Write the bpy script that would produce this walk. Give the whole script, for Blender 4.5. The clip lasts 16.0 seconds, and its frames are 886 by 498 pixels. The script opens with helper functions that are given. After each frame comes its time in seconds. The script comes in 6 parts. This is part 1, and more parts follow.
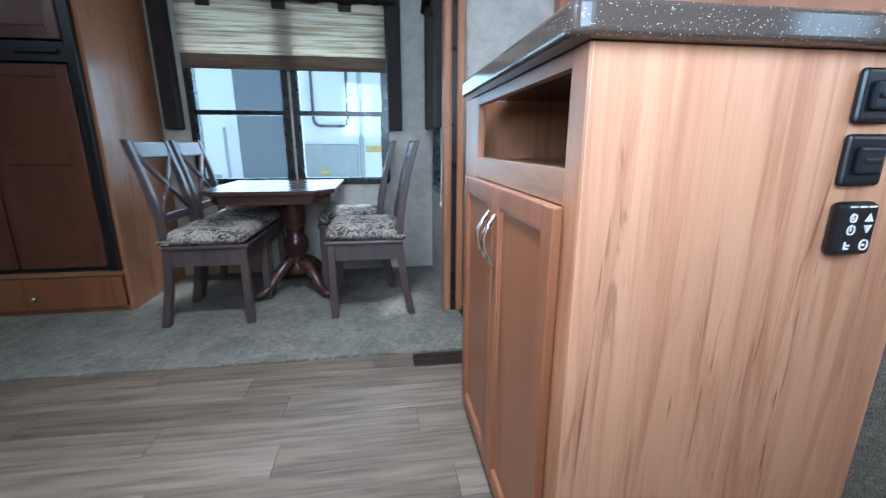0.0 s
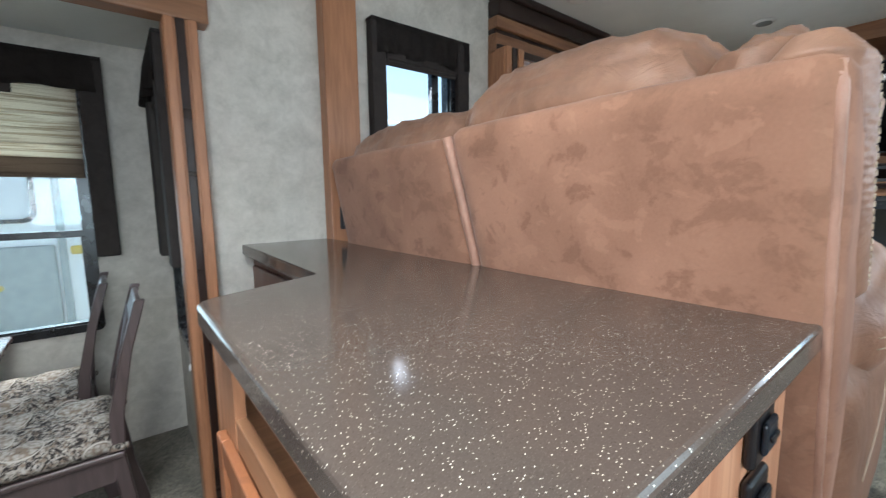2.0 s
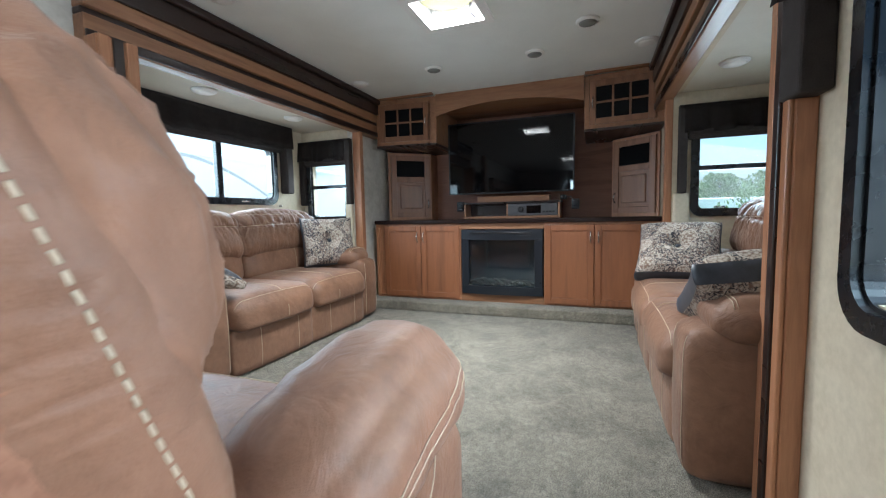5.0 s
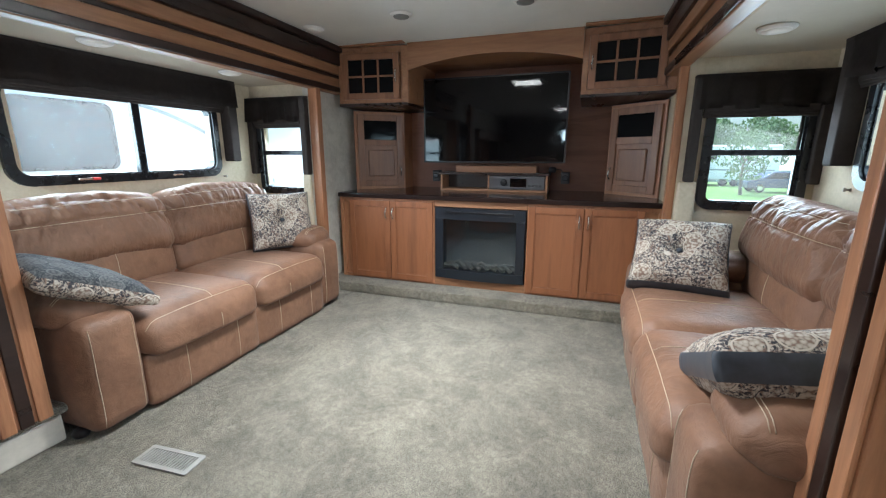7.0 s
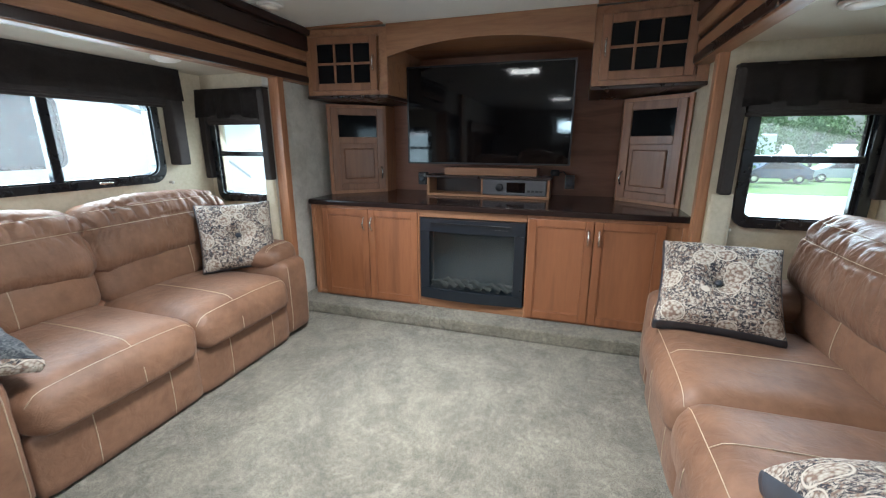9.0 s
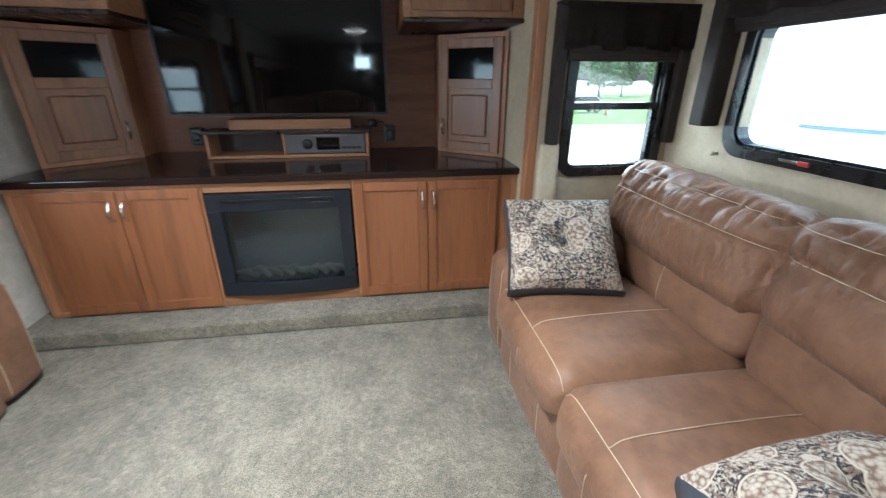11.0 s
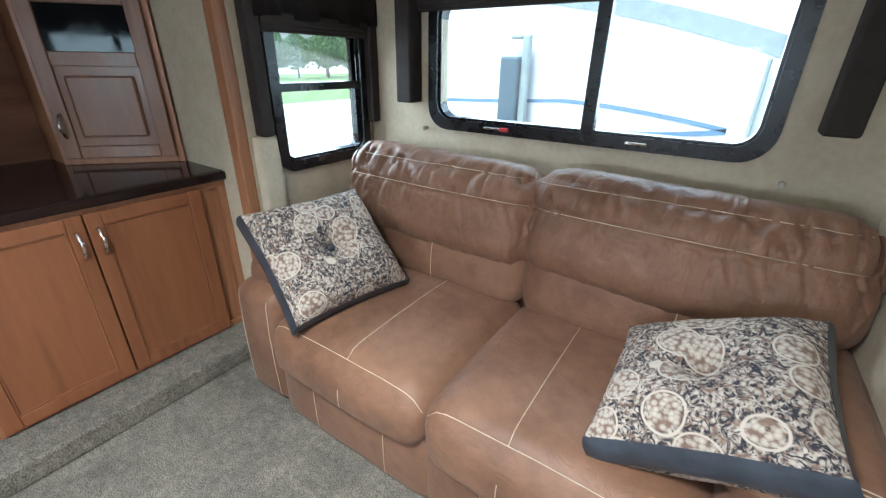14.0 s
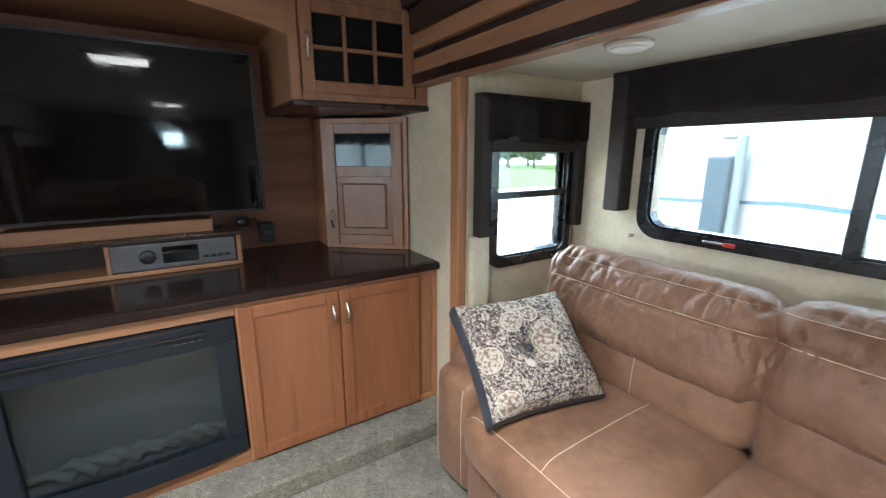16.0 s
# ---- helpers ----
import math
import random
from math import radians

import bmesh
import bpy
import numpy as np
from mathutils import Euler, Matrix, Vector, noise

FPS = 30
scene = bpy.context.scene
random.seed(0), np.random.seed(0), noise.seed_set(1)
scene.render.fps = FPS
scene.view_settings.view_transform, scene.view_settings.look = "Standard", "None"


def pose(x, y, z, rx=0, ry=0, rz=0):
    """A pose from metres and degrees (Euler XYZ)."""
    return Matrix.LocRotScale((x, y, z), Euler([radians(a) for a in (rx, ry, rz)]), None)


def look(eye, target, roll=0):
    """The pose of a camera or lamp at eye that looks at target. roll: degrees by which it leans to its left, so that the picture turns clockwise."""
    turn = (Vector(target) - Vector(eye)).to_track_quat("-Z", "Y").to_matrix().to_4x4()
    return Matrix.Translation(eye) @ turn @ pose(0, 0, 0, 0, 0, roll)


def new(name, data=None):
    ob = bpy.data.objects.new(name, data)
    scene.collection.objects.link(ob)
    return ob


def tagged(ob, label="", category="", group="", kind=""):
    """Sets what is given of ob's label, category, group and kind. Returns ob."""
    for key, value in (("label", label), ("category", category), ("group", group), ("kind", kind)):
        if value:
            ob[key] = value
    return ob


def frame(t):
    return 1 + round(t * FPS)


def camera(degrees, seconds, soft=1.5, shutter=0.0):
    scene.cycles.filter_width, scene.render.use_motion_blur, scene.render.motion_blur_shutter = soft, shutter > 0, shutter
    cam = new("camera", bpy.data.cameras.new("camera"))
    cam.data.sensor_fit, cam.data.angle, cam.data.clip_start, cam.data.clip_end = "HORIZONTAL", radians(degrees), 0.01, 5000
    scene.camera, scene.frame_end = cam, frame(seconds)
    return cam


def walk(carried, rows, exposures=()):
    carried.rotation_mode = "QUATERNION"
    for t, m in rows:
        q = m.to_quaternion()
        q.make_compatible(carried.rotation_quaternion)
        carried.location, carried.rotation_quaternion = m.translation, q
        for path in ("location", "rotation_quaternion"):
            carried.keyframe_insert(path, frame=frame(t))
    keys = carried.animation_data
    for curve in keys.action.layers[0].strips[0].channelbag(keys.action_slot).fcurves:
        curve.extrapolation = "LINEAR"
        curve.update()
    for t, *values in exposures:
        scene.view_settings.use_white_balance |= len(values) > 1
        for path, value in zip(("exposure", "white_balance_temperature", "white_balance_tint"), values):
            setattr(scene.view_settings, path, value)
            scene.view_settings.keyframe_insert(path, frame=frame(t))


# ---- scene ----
cam = camera(94.3, 16.0, soft=1.15, shutter=0.3)
METRES, EYE, TILT, LEAN, TURN = 3.7, 1.0, 0.0, 0.0, -8.3
ROWS = [
    (0.0, 0.0, 0.0, 0.0, 0.02, -14.29, -0.07),
    (0.5, 0.01, 0.044, 0.0172, -7.84, -12.16, -0.02),
    (1.0, 0.0183, 0.0839, 0.068, -14.8, -10.15, -0.3),
    (1.5, 0.0184, 0.1136, 0.0924, -22.24, -8.54, 0.23),
    (2.0, 0.0223, 0.1257, 0.1036, -30.28, -7.14, 0.71),
    (2.5, 0.028, 0.1271, 0.1104, -38.39, -5.39, 0.91),
    (3.0, 0.049, 0.1211, 0.117, -45.62, -3.86, 0.87),
    (3.5, 0.1025, 0.1111, 0.1208, -51.86, -2.74, 0.83),
    (4.0, 0.1569, 0.1002, 0.1252, -56.49, -2.31, 0.84),
    (4.5, 0.194, 0.0995, 0.1246, -59.78, -2.67, 0.91),
    (7.0, 0.3577, 0.1307, 0.21, -62.84, -13.04, -0.03),
    (7.5, 0.3727, 0.1399, 0.2124, -62.28, -13.46, -0.29),
    (8.0, 0.4131, 0.1594, 0.2169, -61.87, -13.54, -0.17),
    (10.5, 0.5645, 0.2106, 0.251, -79.84, -20.01, 0.07),
    (11.0, 0.598, 0.2326, 0.245, -90.52, -22.51, -0.19),
    (11.5, 0.6254, 0.2354, 0.2402, -102.65, -25.0, -0.59),
    (12.0, 0.6602, 0.2365, 0.2376, -114.81, -26.93, -1.02),
    (12.5, 0.6786, 0.2488, 0.2388, -125.64, -28.17, -1.22),
    (13.0, 0.6936, 0.2739, 0.2378, -133.54, -28.3, -1.41),
    (13.5, 0.6991, 0.2833, 0.2363, -137.47, -27.05, -1.19),
    (14.0, 0.7089, 0.2888, 0.2395, -137.35, -24.36, -0.87),
    (14.5, 0.7193, 0.2974, 0.249, -133.76, -20.87, -0.53),
    (15.0, 0.7245, 0.3095, 0.2578, -127.97, -17.49, -0.25),
    (15.5, 0.7261, 0.3173, 0.2631, -121.14, -14.8, -0.08),
    (16.0, 0.7265, 0.3273, 0.2645, -114.25, -13.18, -0.04),
]
walk(cam, [(t, pose(0, 0, EYE, TILT, LEAN, TURN) @ pose(METRES * x, METRES * y, METRES * z, 90 + pitch, roll, yaw)) for t, x, y, z, yaw, pitch, roll in ROWS],
     exposures=[(0.0, 1.1, 5050, 9), (0.5, 0.9, 5150, 9), (1.0, 0.5, 5500, 9), (1.5, 0.5, 5600, 9), (2.0, 0.85, 5850, 9), (3.0, 1.05, 5950, 9), (3.5, 0.9, 5700, 9), (4.0, 0.95, 5700, 9), (4.5, 1.05, 5700, 9), (7.0, 1.35, 5850, 10), (8.0, 1.3, 5850, 10), (10.5, 1.35, 5850, 10), (13.5, 1.15, 5800, 10), (16.0, 1.5, 5950, 10)])

# ---- world and lamps ----
world = bpy.data.worlds.new("sky")
scene.world = world
world.use_nodes = True
_nt = world.node_tree
_sky = _nt.nodes.new("ShaderNodeTexSky")
_sky.sky_type, _sky.sun_disc = "NISHITA", False
_sky.sun_elevation, _sky.sun_rotation, _sky.dust_density, _sky.ozone_density = radians(68), radians(34), 4.0, 1.0
_nt.nodes["Background"].inputs[1].default_value = 0.15
_nt.links.new(_sky.outputs[0], _nt.nodes["Background"].inputs[0])
sun = new("sun", bpy.data.lights.new("sun", "SUN"))
sun.data.energy, sun.data.angle, sun.data.color = 5.0, radians(20), (1.0, 0.96, 0.9)
sun.matrix_world = look((0, 0, 20), (-2.0, -3.0, 11.0))


def opening_lamp(x, y, z, tx, ty, tz, w, h, watts, shape="RECTANGLE", tint=(0.93, 0.97, 1.0)):
    """Area lamp put in a window or vent opening in place of its daylight."""
    ob = new("added_area_lamp", bpy.data.lights.new("added_area_lamp", "AREA"))
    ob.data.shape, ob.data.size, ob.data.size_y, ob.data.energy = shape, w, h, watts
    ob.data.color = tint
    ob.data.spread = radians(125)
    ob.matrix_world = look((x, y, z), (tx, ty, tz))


opening_lamp(3.26, -1.1, 1.9, 3.26, 1.0, 1.1, 1.15, 0.45, 2.8)
opening_lamp(3.28, 3.15, 1.9, 3.28, 1.0, 1.1, 1.15, 0.45, 9.5)
opening_lamp(4.4, -0.64, 1.76, 3.4, -0.55, 1.3, 0.4, 0.5, 2.4)
opening_lamp(4.4, 2.69, 1.76, 3.4, 2.6, 1.3, 0.4, 0.5, 2.4)
opening_lamp(2.17, 2.74, 1.765, 3.2, 2.7, 1.4, 0.35, 0.5, 1.6)
opening_lamp(3.2, 1.06, 2.7, 3.2, 1.06, 0.0, 0.34, 0.34, 26, "RECTANGLE", (1.0, 0.98, 0.92))
# lamp of the unseen kitchen vent, added to light floor and counter from above
opening_lamp(-0.15, 0.8, 2.7, -0.15, 0.8, 0.0, 0.34, 0.34, 24, "RECTANGLE", (1.0, 0.98, 0.92))
opening_lamp(1.5, 2.5, 1.85, 1.5, 1.2, 1.2, 0.45, 0.4, 2.5)
opening_lamp(1.69, -0.33, 1.67, 1.6, 1.0, 1.0, 0.5, 0.7, 4)
# lamp of an unseen south window, added to light the island's end panel
opening_lamp(-0.1, -0.34, 1.5, 0.5, 1.2, 1.1, 1.0, 0.8, 12)
# lamp of the unseen west window, added for kitchen light
opening_lamp(-3.08, 0.78, 2.25, 1.0, 0.9, 1.4, 0.36, 0.28, 4)
opening_lamp(-0.64, 3.4, 1.34, -0.64, 1.0, 1.34, 1.25, 1.16, 4.5)

# ---- mesh tools ----
def part(name, bm, mat, parent=None, label="", smooth=False):
    me = bpy.data.meshes.new(name)
    bmesh.ops.recalc_face_normals(bm, faces=bm.faces)
    bm.to_mesh(me)
    bm.free()
    if mat:
        me.materials.append(mat)
    if smooth:
        for p in me.polygons:
            p.use_smooth = True
    ob = new(name, me)
    if parent:
        ob.parent = parent
    if label:
        ob["label"] = label
    return ob


def thing(name, m, label, category, group="", kind=""):
    ob = new(name)
    ob.empty_display_size = 0.05
    ob.matrix_world = m
    return tagged(ob, label, category, group, kind)


def box(bm, x0, x1, y0, y1, z0, z1, bev=0.0, seg=2):
    r = bmesh.ops.create_cube(bm, size=1.0)
    vs = r["verts"]
    for v in vs:
        v.co = Vector((x0 + (v.co.x + 0.5) * (x1 - x0), y0 + (v.co.y + 0.5) * (y1 - y0), z0 + (v.co.z + 0.5) * (z1 - z0)))
    if bev > 0:
        es = list({e for v in vs for e in v.link_edges})
        bmesh.ops.bevel(bm, geom=es, offset=bev, segments=seg, affect="EDGES", profile=0.5)
    return bm


def boxes(rows, bev=0.0):
    bm = bmesh.new()
    for r in rows:
        box(bm, *r, bev=bev)
    return bm


def onebox(x0, x1, y0, y1, z0, z1, bev=0.0, seg=2):
    return box(bmesh.new(), x0, x1, y0, y1, z0, z1, bev, seg)


def moved(bm, m):
    bmesh.ops.transform(bm, matrix=m, verts=bm.verts)
    return bm


def lathe(profile, n=20):
    """A turned solid from (radius, height) rows."""
    bm = bmesh.new()
    rings = [[bm.verts.new((r * math.cos(2 * math.pi * i / n), r * math.sin(2 * math.pi * i / n), z)) for i in range(n)] for r, z in profile]
    for a, b in zip(rings, rings[1:]):
        for i in range(n):
            bm.faces.new((a[i], a[(i + 1) % n], b[(i + 1) % n], b[i]))
    bm.faces.new(rings[0][::-1])
    bm.faces.new(rings[-1])
    return bm


def prism(outline, depth, bev=0.0, seg=2):
    """An (x, y) outline raised by depth along z."""
    bm = bmesh.new()
    lo = [bm.verts.new((x, y, 0)) for x, y in outline]
    hi = [bm.verts.new((x, y, depth)) for x, y in outline]
    n = len(lo)
    bm.faces.new(lo[::-1])
    bm.faces.new(hi)
    for i in range(n):
        bm.faces.new((lo[i], lo[(i + 1) % n], hi[(i + 1) % n], hi[i]))
    if bev:
        bmesh.ops.bevel(bm, geom=list(bm.edges), offset=bev, segments=seg, affect="EDGES", profile=0.5)
    return bm


def sweep(path, r, n=8, r2=None):
    """A round bar along a list of points; the radius runs from r to r2."""
    bm = bmesh.new()
    pts = [Vector(p) for p in path]
    r2 = r if r2 is None else r2
    rings = []
    for i, p in enumerate(pts):
        d = (pts[min(i + 1, len(pts) - 1)] - pts[max(i - 1, 0)]).normalized()
        a = d.cross(Vector((0, 0, 1)) if abs(d.z) < 0.9 else Vector((1, 0, 0))).normalized()
        b = d.cross(a)
        rr = r + (r2 - r) * i / max(1, len(pts) - 1)
        rings.append([bm.verts.new(p + rr * (math.cos(2 * math.pi * k / n) * a + math.sin(2 * math.pi * k / n) * b)) for k in range(n)])
    for a, b in zip(rings, rings[1:]):
        for k in range(n):
            bm.faces.new((a[k], a[(k + 1) % n], b[(k + 1) % n], b[k]))
    bm.faces.new(rings[0][::-1])
    bm.faces.new(rings[-1])
    return bm


def soft(sx, sy, sz, r, n=14, puff=0.0, wrinkle=0.0, scale=6.0, seed=0.0, sag=0.0):
    """A stuffed block of half sizes sx, sy, sz with rounded edges, bulging faces and creases."""
    bm = bmesh.new()
    bmesh.ops.create_cube(bm, size=2.0)
    bmesh.ops.subdivide_edges(bm, edges=list(bm.edges), cuts=n, use_grid_fill=True)
    s = (sx, sy, sz)
    for v in bm.verts:
        p = Vector([max(-1, min(1, c)) for c in v.co])
        u = Vector([math.copysign(abs(c) ** 0.85, c) for c in p])
        full = Vector([u[i] * s[i] for i in range(3)])
        inner = Vector([max(-(s[i] - r), min(s[i] - r, full[i])) for i in range(3)])
        d = full - inner
        q = inner + d.normalized() * r if d.length > 1e-6 else full
        for i in range(3):
            if abs(abs(p[i]) - 1) < 1e-4:
                j, k = (i + 1) % 3, (i + 2) % 3
                q[i] += math.copysign(puff * (1 - p[j] ** 2) * (1 - p[k] ** 2), p[i])
        if sag:
            q.z -= sag * (1 - p[0] ** 2) * max(0, p[2])
        if wrinkle:
            w = noise.noise(Vector((q.x * scale + seed, q.y * scale * 0.8, q.z * scale * 1.6 + seed)))
            ridge = 1 - abs(noise.noise(Vector((q.x * scale * 2.2 + seed, q.y * scale * 2 + 7, q.z * scale * 1.1)))) * 2
            q += (q.normalized() if q.length > 0 else Vector((0, 0, 1))) * wrinkle * (0.6 * w + 0.5 * max(0, ridge) ** 3)
        v.co = q
    return bm


def rounded_ring(w, h, band, depth, r=0.06, n=6, r_in=None):
    """A window frame in the x-z plane, centred, with rounded corners."""
    def loop(hw, hh, rad):
        out = []
        for cx, cz, a0 in ((hw - rad, hh - rad, 0), (-hw + rad, hh - rad, 90), (-hw + rad, -hh + rad, 180), (hw - rad, -hh + rad, 270)):
            for i in range(n + 1):
                a = radians(a0 + 90 * i / n)
                out.append((cx + rad * math.cos(a), cz + rad * math.sin(a)))
        return out
    bm = bmesh.new()
    o, i_ = loop(w / 2, h / 2, r), loop(w / 2 - band, h / 2 - band, r_in if r_in else max(0.01, r - band * 0.6))
    vs = [[bm.verts.new((x, y, z)) for x, z in lp] for lp, y in ((o, -depth / 2), (o, depth / 2), (i_, depth / 2), (i_, -depth / 2))]
    m = len(o)
    for k in range(4):
        a, b = vs[k], vs[(k + 1) % 4]
        for j in range(m):
            bm.faces.new((a[j], a[(j + 1) % m], b[(j + 1) % m], b[j]))
    return bm


# ---- materials ----
def material(name, rough=0.5, metal=0.0, spec=0.5):
    m = bpy.data.materials.new(name)
    m.use_nodes = True
    nt = m.node_tree
    b = nt.nodes["Principled BSDF"]
    b.inputs["Roughness"].default_value, b.inputs["Metallic"].default_value = rough, metal
    b.inputs["Specular IOR Level"].default_value = spec
    return m, nt, b


def node(nt, kind, **inputs):
    n = nt.nodes.new(kind)
    for k, v in inputs.items():
        n.inputs[k.replace("_", " ")].default_value = v
    return n


def coords(nt, stretch=(1, 1, 1), turn=(0, 0, 0), by_object=False):
    tc = nt.nodes.new("ShaderNodeTexCoord")
    mp = node(nt, "ShaderNodeMapping", Scale=stretch, Rotation=turn)
    if by_object:
        info = nt.nodes.new("ShaderNodeObjectInfo")
        sc = nt.nodes.new("ShaderNodeVectorMath")
        sc.operation = "MULTIPLY_ADD"
        nt.links.new(info.outputs["Random"], sc.inputs[0])
        sc.inputs[1].default_value = (37.0, 21.0, 11.0)
        nt.links.new(tc.outputs["Object"], sc.inputs[2])
        nt.links.new(sc.outputs[0], mp.inputs[0])
    else:
        nt.links.new(tc.outputs["Object"], mp.inputs[0])
    return mp.outputs[0]


def ramp(nt, fac, stops):
    r = nt.nodes.new("ShaderNodeValToRGB")
    el = r.color_ramp.elements
    while len(el) < len(stops):
        el.new(0.5)
    for e, (p, c) in zip(el, stops):
        e.position, e.color = p, (*c, 1)
    nt.links.new(fac, r.inputs[0])
    return r.outputs[0]


def noise_of(nt, vec, scale, detail=4, rough=0.55, distort=0.0):
    n = node(nt, "ShaderNodeTexNoise", Scale=scale, Detail=detail, Roughness=rough, Distortion=distort)
    nt.links.new(vec, n.inputs["Vector"])
    return n.outputs["Fac"]


def mix(nt, fac, a, b, mode="MIX"):
    n = nt.nodes.new("ShaderNodeMix")
    n.data_type, n.blend_type = "RGBA", mode
    for sock, v in ((n.inputs[0], fac), (n.inputs[6], a), (n.inputs[7], b)):
        if isinstance(v, (int, float)):
            sock.default_value = v
        elif isinstance(v, tuple):
            sock.default_value = (*v, 1)
        else:
            nt.links.new(v, sock)
    return n.outputs[2]


def bump(nt, b, height, strength, dist=0.01):
    n = node(nt, "ShaderNodeBump", Strength=strength, Distance=dist)
    nt.links.new(height, n.inputs["Height"])
    nt.links.new(n.outputs[0], b.inputs["Normal"])


def wood(name, light, dark, grain=(1, 1, 0.08), rough=0.42, scale=26, knots=0.35, by_object=True, tone=0.0):
    """Wood with the grain along the axis that is stretched."""
    m, nt, b = material(name, rough)
    v = coords(nt, grain, by_object=by_object)
    fine = noise_of(nt, v, scale * 3, 5, 0.6, 0.4)
    broad = noise_of(nt, v, scale * 0.32, 3, 0.5, 1.2)
    c1 = ramp(nt, fine, [(0.3, dark), (0.62, light)])
    mid = tuple((a + c) / 2 for a, c in zip(light, dark))
    c2 = ramp(nt, broad, [(0.34, mid), (0.47, light), (0.58, tuple(min(1, c * 1.1) for c in light)), (0.68, tuple(c * 0.85 for c in mid))])
    c = mix(nt, knots, c2, c1)
    if tone:
        info = nt.nodes.new("ShaderNodeObjectInfo")
        c = mix(nt, tone, c, ramp(nt, info.outputs["Random"], [(0.0, (0.45, 0.42, 0.4)), (0.5, (0.85, 0.83, 0.8)), (1.0, (1, 1, 1))]), "MULTIPLY")
    nt.links.new(c, b.inputs["Base Color"])
    bump(nt, b, fine, 0.06, 0.004)
    r = node(nt, "ShaderNodeMapRange", From_Min=0.3, From_Max=0.7, To_Min=rough - 0.06, To_Max=rough + 0.1)
    nt.links.new(broad, r.inputs[0])
    nt.links.new(r.outputs[0], b.inputs["Roughness"])
    return m


def veined_wood(name, light, mid, dark):
    """Printed laminate: straight boards of changing tone, reddish streaks and short thin veins running upward."""
    m, nt, b = material(name, 0.4)
    wide = noise_of(nt, coords(nt, (1, 1, 0.04)), 9, 2, 0.5, 0.5)
    streak = noise_of(nt, coords(nt, (1, 1, 0.055)), 16, 5, 0.62, 1.8)
    vein = noise_of(nt, coords(nt, (1, 1, 0.07)), 40, 3, 0.55, 1.6)
    fine = noise_of(nt, coords(nt, (1, 1, 0.02)), 220, 3, 0.6)
    half = tuple((x + y) / 2 for x, y in zip(light, mid))
    c = ramp(nt, wide, [(0.36, half), (0.46, light), (0.56, tuple(min(1, x * 1.06) for x in light)), (0.66, half)])
    c = mix(nt, 0.62, c, ramp(nt, streak, [(0.38, mid), (0.47, half), (0.54, light)]))
    line = ramp(nt, vein, [(0.33, (0.9, 0.9, 0.9)), (0.4, (0, 0, 0))])
    patch = ramp(nt, noise_of(nt, coords(nt, (1, 1, 0.16)), 8, 3), [(0.44, (0, 0, 0)), (0.6, (1, 1, 1))])
    c = mix(nt, mix(nt, 1.0, line, patch, "MULTIPLY"), c, dark)
    c = mix(nt, 0.18, c, ramp(nt, fine, [(0.35, mid), (0.6, light)]))
    nt.links.new(c, b.inputs["Base Color"])
    bump(nt, b, fine, 0.04, 0.003)
    return m


def suede(name, a, b_, rough=0.85):
    """Brushed suede: flat blotches with crisp edges where the nap lies the other way, over a soft cloud."""
    m, nt, b = material(name, rough, 0, 0.3)
    v = coords(nt)
    cloud = noise_of(nt, v, 3.2, 3, 0.5, 0.2)
    nap = noise_of(nt, coords(nt, (1, 1, 1.25)), 10.5, 5, 0.62, 0.35)
    small = noise_of(nt, v, 19, 4, 0.6, 0.6)
    fuzz = noise_of(nt, v, 160, 3, 0.6)
    c = ramp(nt, cloud, [(0.34, tuple((2 * x + y) / 3 for x, y in zip(a, b_))), (0.6, b_)])
    c = mix(nt, ramp(nt, nap, [(0.39, (0.55, 0.55, 0.55)), (0.42, (0.22, 0.22, 0.22)), (0.46, (0, 0, 0))]), c, a)
    c = mix(nt, ramp(nt, small, [(0.34, (0.35, 0.35, 0.35)), (0.39, (0, 0, 0))]), c, a)
    c = mix(nt, ramp(nt, nap, [(0.56, (0, 0, 0)), (0.6, (0.3, 0.3, 0.3))]), c, tuple(min(1, x * 1.2) for x in b_))
    c = mix(nt, 0.14, c, ramp(nt, fuzz, [(0.3, a), (0.7, b_)]))
    nt.links.new(c, b.inputs["Base Color"])
    bump(nt, b, fuzz, 0.15, 0.002)
    b.inputs["Sheen Weight"].default_value = 0.12
    b.inputs["Sheen Roughness"].default_value = 0.45
    return m


def shade_fabric(name, a, b_):
    """Woven shade that lets part of the daylight through."""
    m, nt, b = material(name, 0.9, 0, 0.1)
    v = coords(nt, (0.08, 1, 2.2))
    c = mix(nt, 0.3, ramp(nt, noise_of(nt, v, 26, 4, 0.65), [(0.42, a), (0.54, b_)]), ramp(nt, noise_of(nt, coords(nt), 220, 2), [(0.3, a), (0.7, b_)]))
    nt.links.new(c, b.inputs["Base Color"])
    t = nt.nodes.new("ShaderNodeBsdfTranslucent")
    nt.links.new(c, t.inputs[0])
    mx = nt.nodes.new("ShaderNodeMixShader")
    mx.inputs[0].default_value = 0.58
    nt.links.new(b.outputs[0], mx.inputs[1])
    nt.links.new(t.outputs[0], mx.inputs[2])
    nt.links.new(mx.outputs[0], nt.nodes["Material Output"].inputs[0])
    return m


